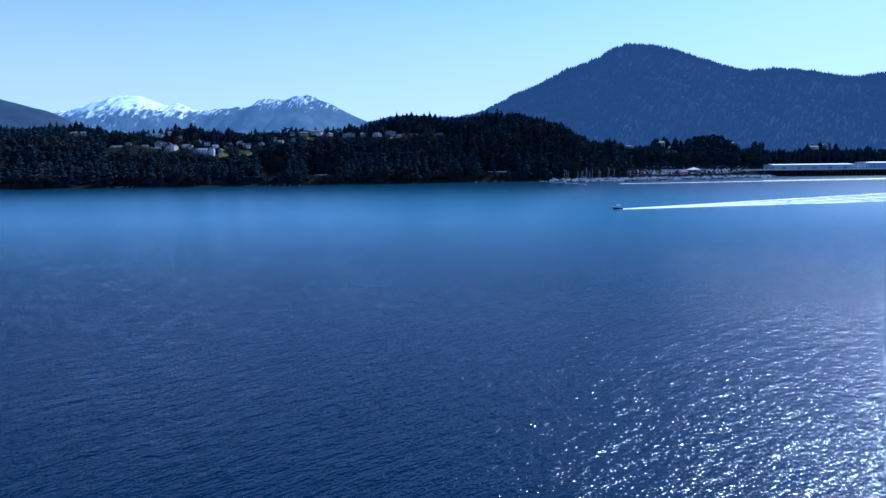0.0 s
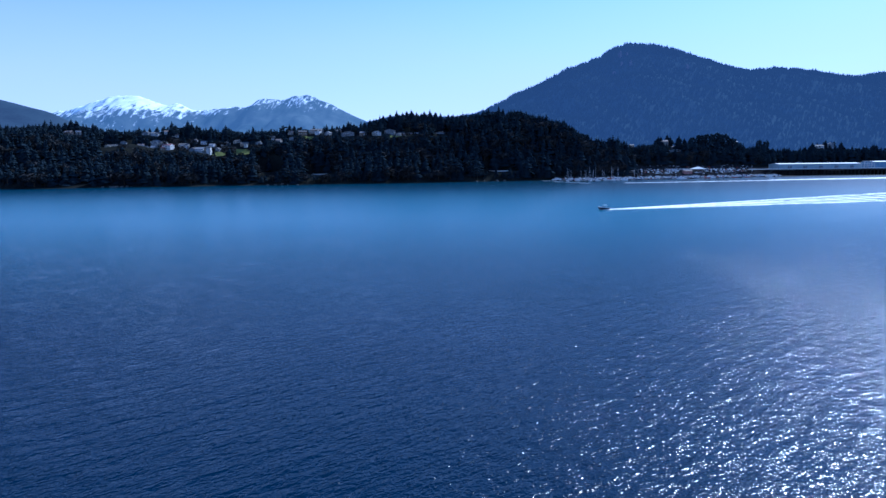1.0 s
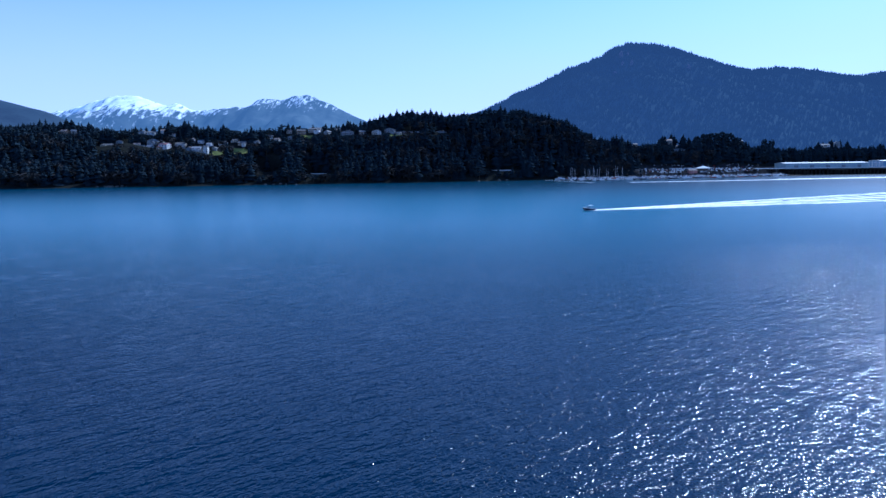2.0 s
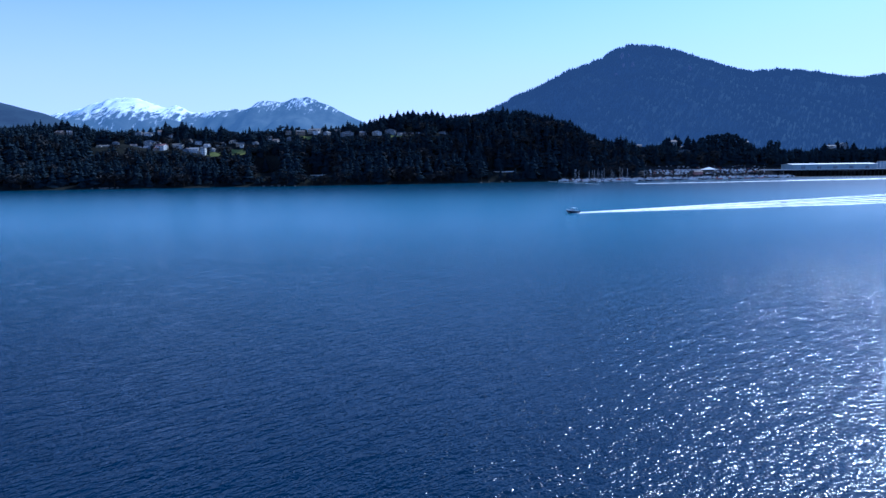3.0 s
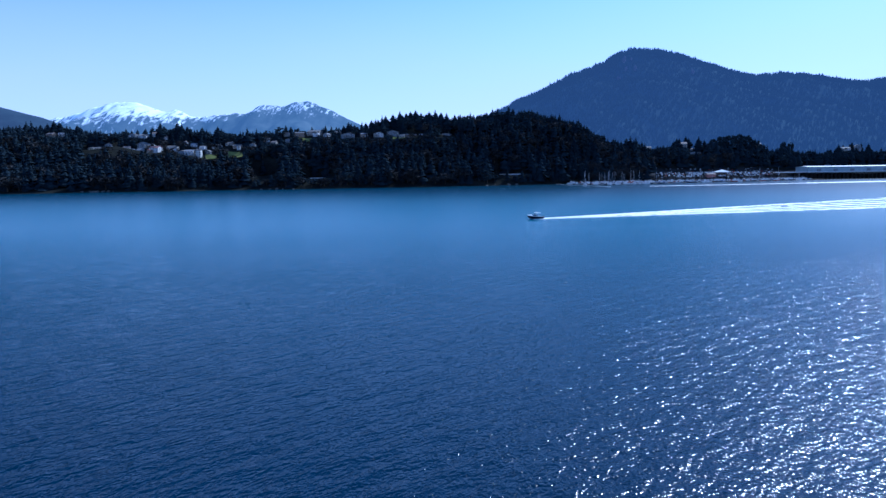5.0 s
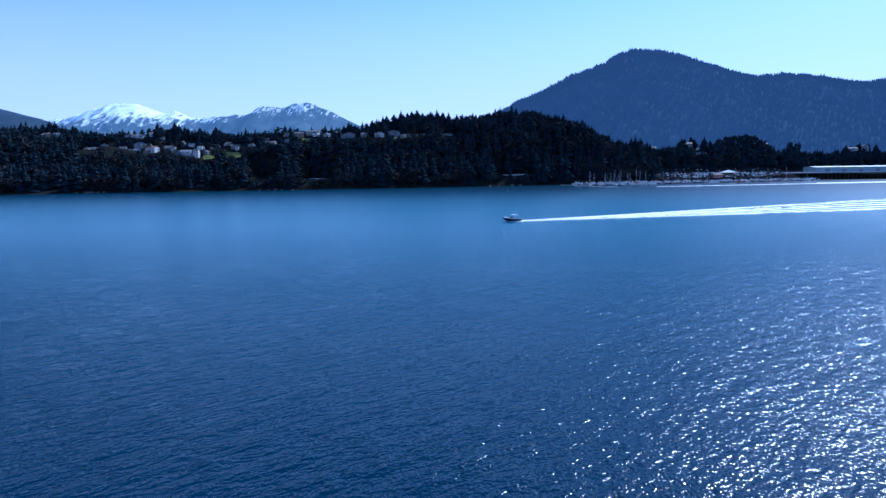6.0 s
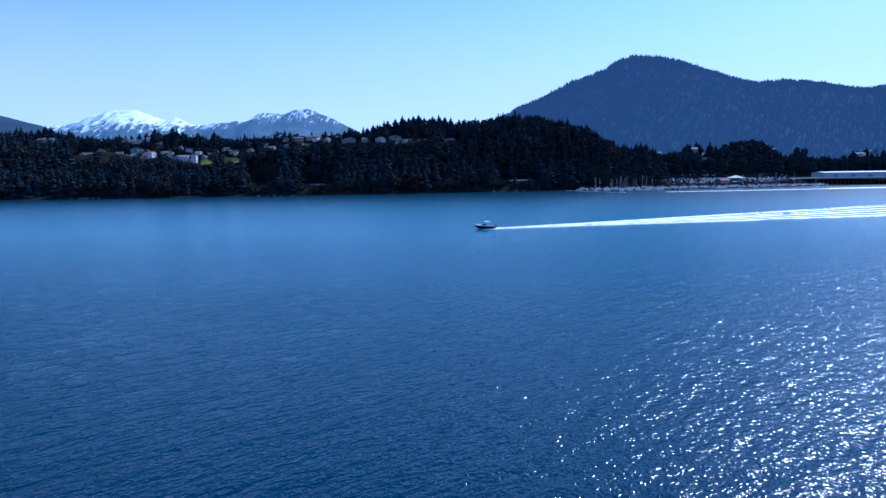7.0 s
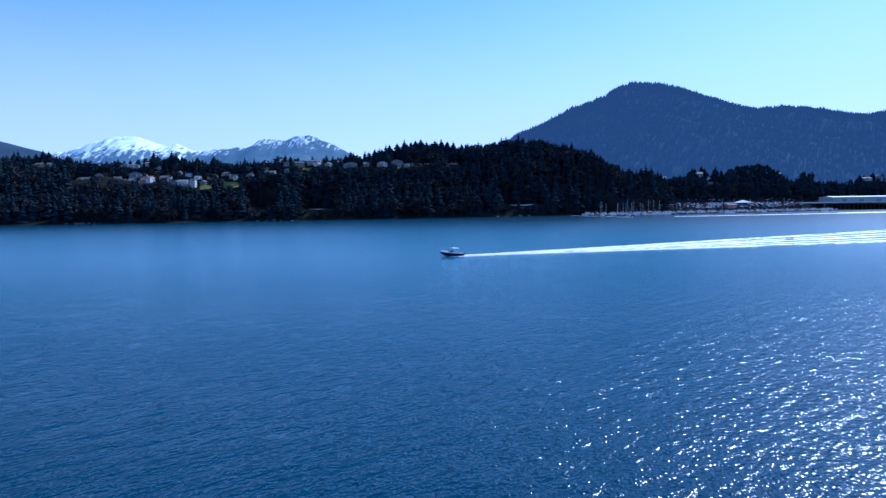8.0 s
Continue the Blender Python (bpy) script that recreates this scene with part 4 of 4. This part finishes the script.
# ---------------------------------------------------------------- harbour yard and mill
def parked_car(paint, tall, label):
    l, w, h = (6.8, 2.3, 2.9) if tall else (4.6, 1.85, 1.5)
    ob = thing("camper_van" if tall else "parked_car", label, "camper" if tall else "car", pose(0, 0, -70), "vehicles on the harbour yard")
    if tall:
        part("body", boxed(-l / 2, l / 2, -w / 2, w / 2, 0.45, h, bevel=0.15), paint, ob)
        part("windscreen", boxed(l / 2 - 0.1, l / 2 + 0.03, -w * 0.4, w * 0.4, 1.3, 2.1), GLASS, ob)
    else:
        part("body", lofted([[(-l / 2, s, 0.35), (-l / 2, s, 0.95), (-l * 0.38, s, 1.0), (l * 0.2, s, 0.98), (l / 2, s, 0.8), (l / 2, s, 0.35)] for s in (-w / 2, w / 2)]), paint, ob)
        part("cabin", lofted([[(-l * 0.42, s, 0.95), (-l * 0.3, s * 0.85, h), (l * 0.08, s * 0.85, h), (l * 0.24, s, 0.95)] for s in (-w * 0.47, w * 0.47)]), GLASS, ob)
        part("roof", boxed(-l * 0.3, l * 0.08, -w * 0.4, w * 0.4, h - 0.02, h + 0.05, bevel=0.02), paint, ob)
    for px in (-l * 0.31, l * 0.31):
        for py in (-w * 0.43, w * 0.43):
            part("wheel", rod(bmesh.new(), (px, py - 0.11, 0.34), (px, py + 0.11, 0.34), 0.34, sides=10), BLACK, ob)
    return ob


def harbour_yard():
    src = [parked_car(CARS[0], True, "white camper van parked on the harbour yard")] + [
        parked_car(c, False, lab) for c, lab in zip(CARS, ("white parked car on the harbour yard", "silver parked car on the harbour yard", "black parked car on the harbour yard",
                                                           "red parked car on the harbour yard", "blue parked car on the harbour yard"))]
    used = set()
    r = random.Random(8)

    def park(s, x, y, turn):
        m = pose(x, y, float(ground_z(x, y)) - 0.05, 0, 0, turn)
        if s in used:
            copy_thing(s, m)
        else:
            used.add(s)
            s.matrix_basis = m

    # a row of campers beside the pavilion, cars along the back of the yard
    for k in range(8):
        park(src[0], 341 + k * 5.2, float(shore_y(341 + k * 5.2)) + 31, 90 + r.uniform(-8, 8))
    for k in range(64):
        x = 284 + k % 32 * 6.8 + r.uniform(-0.6, 0.6)
        y = float(shore_y(x)) + (38, 46)[k // 32] + r.uniform(-0.8, 0.8)
        if r.random() < 0.75:
            park(src[r.choice((1, 1, 2, 2, 3, 4, 5))], x, y, 90 + r.uniform(-6, 6))


def stored_boats():
    """Boats laid up on stands between the marina and the road."""
    kinds = [(8.0, 0, 1, "white cabin cruiser laid up on stands in the boatyard"), (7.0, 1, 0, "grey motor boat laid up under blue canvas"),
             (9.5, 2, 1, "navy cabin cruiser laid up on stands in the boatyard"), (6.0, 0, 2, "small white runabout laid up under black canvas"),
             (7.5, 1, 2, "grey cruiser laid up on stands in the boatyard"), (8.5, 2, 3, "navy boat laid up under rust-red canvas")]
    src = []
    for k, (l, hull, cover, label) in enumerate(kinds):
        ob = motor_boat(k, l, HULLS[hull], CANVAS[cover], label, "stored_boat")
        for px in (-0.3, 0.18):
            for sg in (-1, 1):
                part("stand", rod(bmesh.new(), (l * px, sg * l * 0.17, -1.1), (l * px, sg * l * 0.12, 0.15), 0.07), PILE, ob)
        tagged(ob, label, "boat", "boats laid up in the yard")
        src.append(ob)
    r, used = random.Random(12), set()
    for row, back in enumerate((5, 12, 19, 26)):
        x = 262 + row * 2.5
        while x < 486:
            y = float(shore_y(x)) + back + r.uniform(-1.2, 1.2)
            near_pavilion = (abs(x - 386) < 15 and 7 < back < 27) or (abs(x - 366) < 11 and back < 16) or (x < 284 and back < 20)
            if not near_pavilion and r.random() < 0.86:
                k = r.randrange(6)
                m = pose(x, y, float(ground_z(x, y)) + 1.0, 0, 0, r.choice((90, -90, 75, 180)) + r.uniform(-9, 9))
                if k in used:
                    copy_thing(src[k], m)
                else:
                    used.add(k)
                    src[k].matrix_basis = m
            x += r.uniform(6.0, 9.5)


stored_boats()
harbour_yard()


def pavilion(x, y, w, h0, h1, label):
    z = float(ground_z(x, y))
    ob = thing("pavilion", label, "pavilion", pose(x, y, z))
    bm = bmesh.new()
    lo = [bm.verts.new((sx * w / 2, sy * w * 0.35, h0 + dz)) for dz in (0, 0.35) for sx, sy in ((-1, -1), (1, -1), (1, 1), (-1, 1))]
    tip = bm.verts.new((0, 0, h1))
    for i in range(4):
        j = (i + 1) % 4
        bm.faces.new((lo[i], lo[j], lo[4 + j], lo[4 + i]))
        bm.faces.new((lo[4 + i], lo[4 + j], tip))
    bm.faces.new(lo[3::-1])
    part("roof", bm, CANVAS_WHITE, ob)
    for sx in (-1, -0.33, 0.33, 1):
        for sy in (-1, 1):
            part("post", rod(bmesh.new(), (sx * w * 0.46, sy * w * 0.31, -0.4), (sx * w * 0.46, sy * w * 0.31, h0 + 0.05), 0.16), TIMBER, ob)


pavilion(386, float(shore_y(386)) + 16, 20, 4.6, 8.4, "open pavilion with a white tent roof beside the marina")


def shed(name, label, x, y, w, d, eave, ridge, wall, roof, turn=0, z=None):
    z = float(ground_z(x, y)) if z is None else z
    ob = thing(name, label, "building", pose(x, y, z, 0, 0, turn))
    bm = bmesh.new()
    for q, dz in (((-w / 2, -d / 2), 0), ((w / 2, -d / 2), 0), ((w / 2, d / 2), 0), ((-w / 2, d / 2), 0)):
        bm.verts.new((*q, -1.5))
    lo = list(bm.verts)
    hi = [bm.verts.new((v.co.x, v.co.y, eave)) for v in lo]
    rg = [bm.verts.new((-w / 2, 0, ridge)), bm.verts.new((w / 2, 0, ridge))]
    bm.faces.new((lo[0], lo[1], hi[1], hi[0]))
    bm.faces.new((lo[1], lo[2], hi[2], rg[1], hi[1]))
    bm.faces.new((lo[2], lo[3], hi[3], hi[2]))
    bm.faces.new((lo[3], lo[0], hi[0], rg[0], hi[3]))
    part("wall", bm, wall, ob)
    for sg in (-1, 1):
        rf = lofted([[(px, 0, ridge + 0.05), (px, sg * (d / 2 + 0.8), eave - 0.15), (px, sg * (d / 2 + 0.8), eave + 0.2), (px, 0, ridge + 0.4)] for px in (-w / 2 - 0.6, w / 2 + 0.6)])
        part("roof", rf, roof, ob)
    return ob


shed("boat_shed", "long low timber boat shed with a grey roof behind the marina", 262, float(shore_y(262)) + 12, 34, 10, 4.2, 5.4, TIMBER, ROOFS[1], 4)
shed("boat_shed", "rust-red boat shed beside the pavilion", 366, float(shore_y(366)) + 9, 12, 7, 3.0, 4.4, RED_ROOF, ROOFS[2], 3)


def mill():
    deck = 10.0
    wharf = thing("wharf", "long timber wharf on dark pilings in front of the mill", "wharf", pose(0, 0, 0))
    part("deck", boxed(505, 760, 1048, 1100, deck - 0.7, deck), TIMBER, wharf)
    part("edge_beam", boxed(470, 760, 1046.6, 1047.9, deck - 0.2, deck + 0.9), TRIM, wharf, "cream painted edge beam")
    part("side_deck", boxed(466, 504.9, 1047, 1062, deck - 0.9, deck - 0.2), TIMBER, wharf)
    for k in range(50):
        for y in (1049.5, 1057):
            x = 468 + k * 5.9
            part("piling", rod(bmesh.new(), (x, y, -6), (x, y, deck - 0.75), 0.32), PILE, wharf)
    for k in range(24):
        x = 474 + k * 12
        part("brace", rod(bmesh.new(), (x, 1049.2, 1.0), (x + 5.9, 1049.2, deck - 1), 0.18), PILE, wharf)
    ob = shed("mill_shed", "long grey-blue mill shed with a pale metal roof on the wharf", 582, 1071, 126, 34, 7.4, 8.5, MILL_WALL, MILL_ROOF, z=deck)
    for k in range(20):
        part("wall_rib", boxed(-60 + k * 6.2, -59.7 + k * 6.2, -17.3, -17.02, 0, 7.0), MILL_ROOF, ob)
    for k in range(5):
        part("bay_door", boxed(-50 + k * 24, -44 + k * 24, -17.2, -17.03, 0, 4.6), WALLS[3], ob)
    bm = boxed(-28, -22, -2, 2, 8.3, 10.0)
    part("roof_vent", bm, MILL_ROOF, ob)
    blue = shed("mill_hall", "tall blue metal mill hall beside the long shed", 712, 1075, 88, 34, 9.4, 10.5, BLUE_WALL, MILL_ROOF, z=deck)
    for k in range(14):
        part("wall_rib", boxed(-42 + k * 6.2, -41.7 + k * 6.2, -17.3, -17.02, 0, 9.8), MILL_ROOF, blue)
    tower = thing("loading_frame", "steel loading frame between the mill buildings", "frame", pose(657, 1056, deck))
    for px in (-8, -3, 3, 8):
        for py in (-3, 3):
            part("column", boxed(px - 0.2, px + 0.2, py - 0.2, py + 0.2, 0, 11), STEEL, tower)
    for z in (3.5, 7, 10.6):
        for py in (-3, 3):
            part("beam", boxed(-8.4, 8.4, py - 0.15, py + 0.15, z, z + 0.35), STEEL, tower)
    for px in (-8, -3, 3):
        part("brace", rod(bmesh.new(), (px, -3.3, 3.6), (px + 5, -3.3, 7.2), 0.12), STEEL, tower)
    boom = thing("log_boom", "dark raft of floating logs before the wharf", "logs", pose(508, 1003, 0, 0, 0, 5))
    r = random.Random(4)
    for k in range(22):
        y = -6 + k * 0.6
        lg = part("log", rod(bmesh.new(), (-9 + r.uniform(-2, 2), y, 0.2), (9 + r.uniform(-2, 2), y + r.uniform(-0.3, 0.3), 0.2), 0.34, 0.28, sides=7), PILE, boom)
        lg.location.z = r.uniform(-0.05, 0.35)


mill()


# ---------------------------------------------------------------- foam and the moving boat
def foam_band(verts, faces, length, offset, half, seed, holes, step=1.1, across=7, height=0.3):
    """A ragged band of foam along -x behind the stern; offset and half width as functions of the distance."""
    r = np.random.RandomState(seed)
    n = int(length / step)
    base = len(verts)
    gaps = np.convolve(r.uniform(0, 1, n + 30), np.ones(14) / 14, "same")
    for i in range(n + 1):
        d = i * step
        wob = half(d) * (1 + 0.2 * math.sin(d * 0.13 + seed) + 0.15 * math.sin(d * 0.37 + 2 * seed))
        for j in range(across):
            s = j / (across - 1) * 2 - 1
            z = 0.03 + height * max(0.0, 1 - s * s) * r.uniform(0.4, 1.0)
            verts.append((-d + r.uniform(-0.4, 0.4), offset(d) + s * wob + r.uniform(-0.12, 0.12) * half(d), z))
    for i in range(n):
        for j in range(across - 1):
            edge = abs((j + 0.5) / (across - 1) * 2 - 1)
            if gaps[i + j * 3] < 0.75 - 0.2 * holes * (0.4 + edge) * min(1.0, 0.2 + i * step / 150):
                a_ = base + i * across + j
                faces.append((a_, a_ + 1, a_ + across + 1, a_ + across))


def boat_wake():
    v, f = [], []
    foam_band(v, f, 470, lambda d: 0.0, lambda d: 0.72 + min(d, 4) * 0.08 + 0.0015 * d, 1, 0.1, height=0.32)
    for k, (slope, wide, holes) in enumerate(((0.056, 0.0034, 0.4), (0.112, 0.003, 0.5), (0.14, 0.0014, 1.1))):
        for sg in (-1, 1):
            foam_band(v, f, 462, lambda d: sg * (0.7 + 0.1 * k + slope * (1 + 0.04 * sg) * d + 0.25 * math.sin(d * 0.05 + k)), lambda d: 0.35 + wide * d,
                      10 + 2 * k + sg, holes, across=5, height=0.2)
    ob = new("boat_wake", mesh_from("boat_wake", v, f, [FOAM]))
    return tagged(ob, "long white foaming wake trailing behind the motor boat", "wake", kind="stuff")


def still_foam(name, label, x0, y0, x1, y1, w0, w1, seed, holes, height=0.2):
    v, f = [], []
    l = math.hypot(x1 - x0, y1 - y0)
    foam_band(v, f, l, lambda d: 2.0 * math.sin(d * 0.02), lambda d: w0 + (w1 - w0) * d / l, seed, holes, step=1.6, across=5, height=height)
    ob = new(name, mesh_from(name, v, f, [FOAM]))
    ob.matrix_world = pose(x0, y0, 0, 0, 0, math.degrees(math.atan2(y1 - y0, x1 - x0)) + 180)
    tagged(ob, label, "foam", kind="stuff")


still_foam("wake_and_glitter", "long white line of foam left in front of the marina", 206, 778, 560, 850, 0.8, 3.5, 21, 0.1, 0.35)
# this broad broken band imitates sun glitter on the water with foam
still_foam("wake_and_glitter", "broad pale foam streaks standing in for glitter on the water before the wharf", 400, 838, 680, 905, 1.5, 9.0, 22, 0.75, 0.3)
still_foam("wave_line", "thin pale wave running out from the point", 133, 955, 166, 778, 0.4, 0.6, 23, 0.2, 0.1)


def speed_boat():
    l, b, h = 6.6, 2.45, 0.98
    ob = thing("speed_boat", "navy and white open motor boat under a white bimini top", "motor boat", pose(0, 0, 0))
    bottom, side, deck = hull_meshes(l, b, h, keel=-0.3, lift=0.32)
    part("hull_bottom", bottom, GELCOAT, ob, "white hull bottom")
    part("hull_side", side, NAVY, ob, "navy hull side")
    # the deck is open over the cockpit
    rings = hull_rings(l, b, h, keel=-0.3, lift=0.32)
    bm = lofted([[(x, w * 1.03, top - 0.13), (x, w * 1.03, top + 0.04), (x, 0, top + 0.18), (x, -w * 1.03, top + 0.04), (x, -w * 1.03, top - 0.13)]
                 for x, w, ke, ch, top in rings[5:]])
    part("foredeck", bm, GELCOAT, ob, "white foredeck")
    for sg in (-1, 1):
        bm = lofted([[(x, sg * w * 1.02, top - 0.13), (x, sg * w * 1.03, top + 0.05), (x, sg * w * 0.78, top + 0.06), (x, sg * w * 0.78, top - 0.2)]
                     for x, w, ke, ch, top in rings[:6]])
        part("gunwale", bm, GELCOAT, ob, "white gunwale")
    part("cockpit_floor", boxed(-l * 0.46, 0.1, -b * 0.4, b * 0.4, 0.2, 0.28), VINYL, ob)
    part("transom", boxed(-l * 0.5, -l * 0.46, -b * 0.42, b * 0.42, 0.0, h + 0.02, bevel=0.02), GELCOAT, ob)
    part("swim_platform", boxed(-l * 0.58, -l * 0.5, -b * 0.36, b * 0.36, 0.18, 0.26, bevel=0.02), GELCOAT, ob)
    # raked windscreen: frame with panes
    sc = bmesh.new()
    pts = [(0.35, -1.02), (0.95, -0.5), (0.95, 0.5), (0.35, 1.02)]
    for px, py in pts:
        rod(sc, (px, py, h + 0.1), (px - 0.42, py * 0.93, h + 0.72), 0.025)
    for (ax, ay), (bx, by) in zip(pts, pts[1:]):
        rod(sc, (ax - 0.42, ay * 0.93, h + 0.72), (bx - 0.42, by * 0.93, h + 0.72), 0.025)
    ws = part("windscreen_frame", sc, STEEL, ob)
    for (ax, ay), (bx, by) in zip(pts, pts[1:]):
        bm = lofted([[(ax - o, ay, h + 0.12), (bx - o, by, h + 0.12), (bx - 0.42 - o, by * 0.93, h + 0.7), (ax - 0.42 - o, ay * 0.93, h + 0.7)] for o in (0, 0.012)])
        part("pane", bm, GLASS, ws)
    part("console", boxed(0.1, 0.42, -0.85, -0.15, 0.28, h + 0.12, bevel=0.05), GELCOAT, ob)
    part("console", boxed(0.1, 0.42, 0.15, 0.85, 0.28, h + 0.12, bevel=0.05), GELCOAT, ob)
    for py in (-0.55, 0.55):
        bm = boxed(-0.75, -0.2, py - 0.27, py + 0.27, 0.55, 0.72, bevel=0.05)
        box(bm, -0.84, -0.72, py - 0.27, py + 0.27, 0.6, 1.2, bevel=0.05)
        box(bm, -0.55, -0.4, py - 0.08, py + 0.08, 0.28, 0.56)
        part("seat", bm, VINYL, ob)
    bm = boxed(-l * 0.45, -l * 0.37, -0.95, 0.95, 0.28, 0.68, bevel=0.05)
    box(bm, -l * 0.46, -l * 0.44, -0.95, 0.95, 0.66, 1.05, bevel=0.03)
    part("bench", bm, VINYL, ob)
    # bimini
    top = 2.3
    bm = lofted([[(-1.75 + 1.9 * u, s * 1.02, top - 0.12 * abs(s) ** 3 + 0.10 * math.sin(u * 3.14) + dz) for s in np.linspace(-1, 1, 7)]
                 + [(-1.75 + 1.9 * u, s * 1.02, top - 0.12 * abs(s) ** 3 + 0.10 * math.sin(u * 3.14) + dz + 0.04) for s in np.linspace(1, -1, 7)]
                 for u in np.linspace(0, 1, 6) for dz in (0,)])
    part("bimini_top", bm, CANVAS_WHITE, ob, "white canvas bimini top")
    for sg in (-1, 1):
        for px in (-1.7, -0.8, 0.1):
            part("bimini_pole", rod(bmesh.new(), (-0.8, sg * 1.12, h + 0.05), (px, sg * 1.0, top - 0.08), 0.025), STEEL, ob)
    # bow rail
    bm = bmesh.new()
    for sg in (-1, 1):
        line = [(x, sg * w * 0.85, tp) for x, w, ke, ch, tp in rings[6:]]
        for p, q in zip(line, line[1:]):
            rod(bm, (p[0], p[1], p[2] + 0.38), (q[0], q[1], q[2] + 0.38), 0.02)
        for p in line[:-1]:
            rod(bm, (p[0], p[1], p[2]), (p[0], p[1], p[2] + 0.38), 0.018)
    part("bow_rail", bm, STEEL, ob)
    # outboard
    eng = part("outboard_cowling", boxed(-l * 0.5 - 0.75, -l * 0.5 - 0.2, -0.24, 0.24, 0.62, 1.28, bevel=0.1), BLACK, ob, "black outboard motor")
    part("leg", boxed(-l * 0.5 - 0.6, -l * 0.5 - 0.3, -0.1, 0.1, -0.5, 0.64, bevel=0.03), BLACK, eng)
    part("rub_rail", lofted([[(x, sg_w, top_ - 0.12), (x, sg_w * 1.02, top_ - 0.1), (x, sg_w, top_ - 0.06)] for x, w, ke, ch, top_ in rings for sg_w in (w * 1.03,)]), TRIM, ob)
    return ob


BOAT = speed_boat()
WAKE = boat_wake()


def motions():
    x0, y0, vx, vy = 93.3, 357.4, -13.66, -5.72
    turn = math.degrees(math.atan2(vy, vx))
    rows, trail = [], []
    for k in range(17):
        t = k * 0.5
        x, y = x0 + vx * t, y0 + vy * t
        rows.append((t, pose(x, y, 0.08 + 0.05 * math.sin(t * 3.1), 0.8 * math.sin(t * 2.3), -3.0 + 0.7 * math.sin(t * 3.7 + 1), turn)))
        trail.append((t, pose(x, y, 0, 0, 0, turn) @ pose(0.9, 0, 0)))
    walk(BOAT, rows)
    walk(WAKE, trail)


motions()
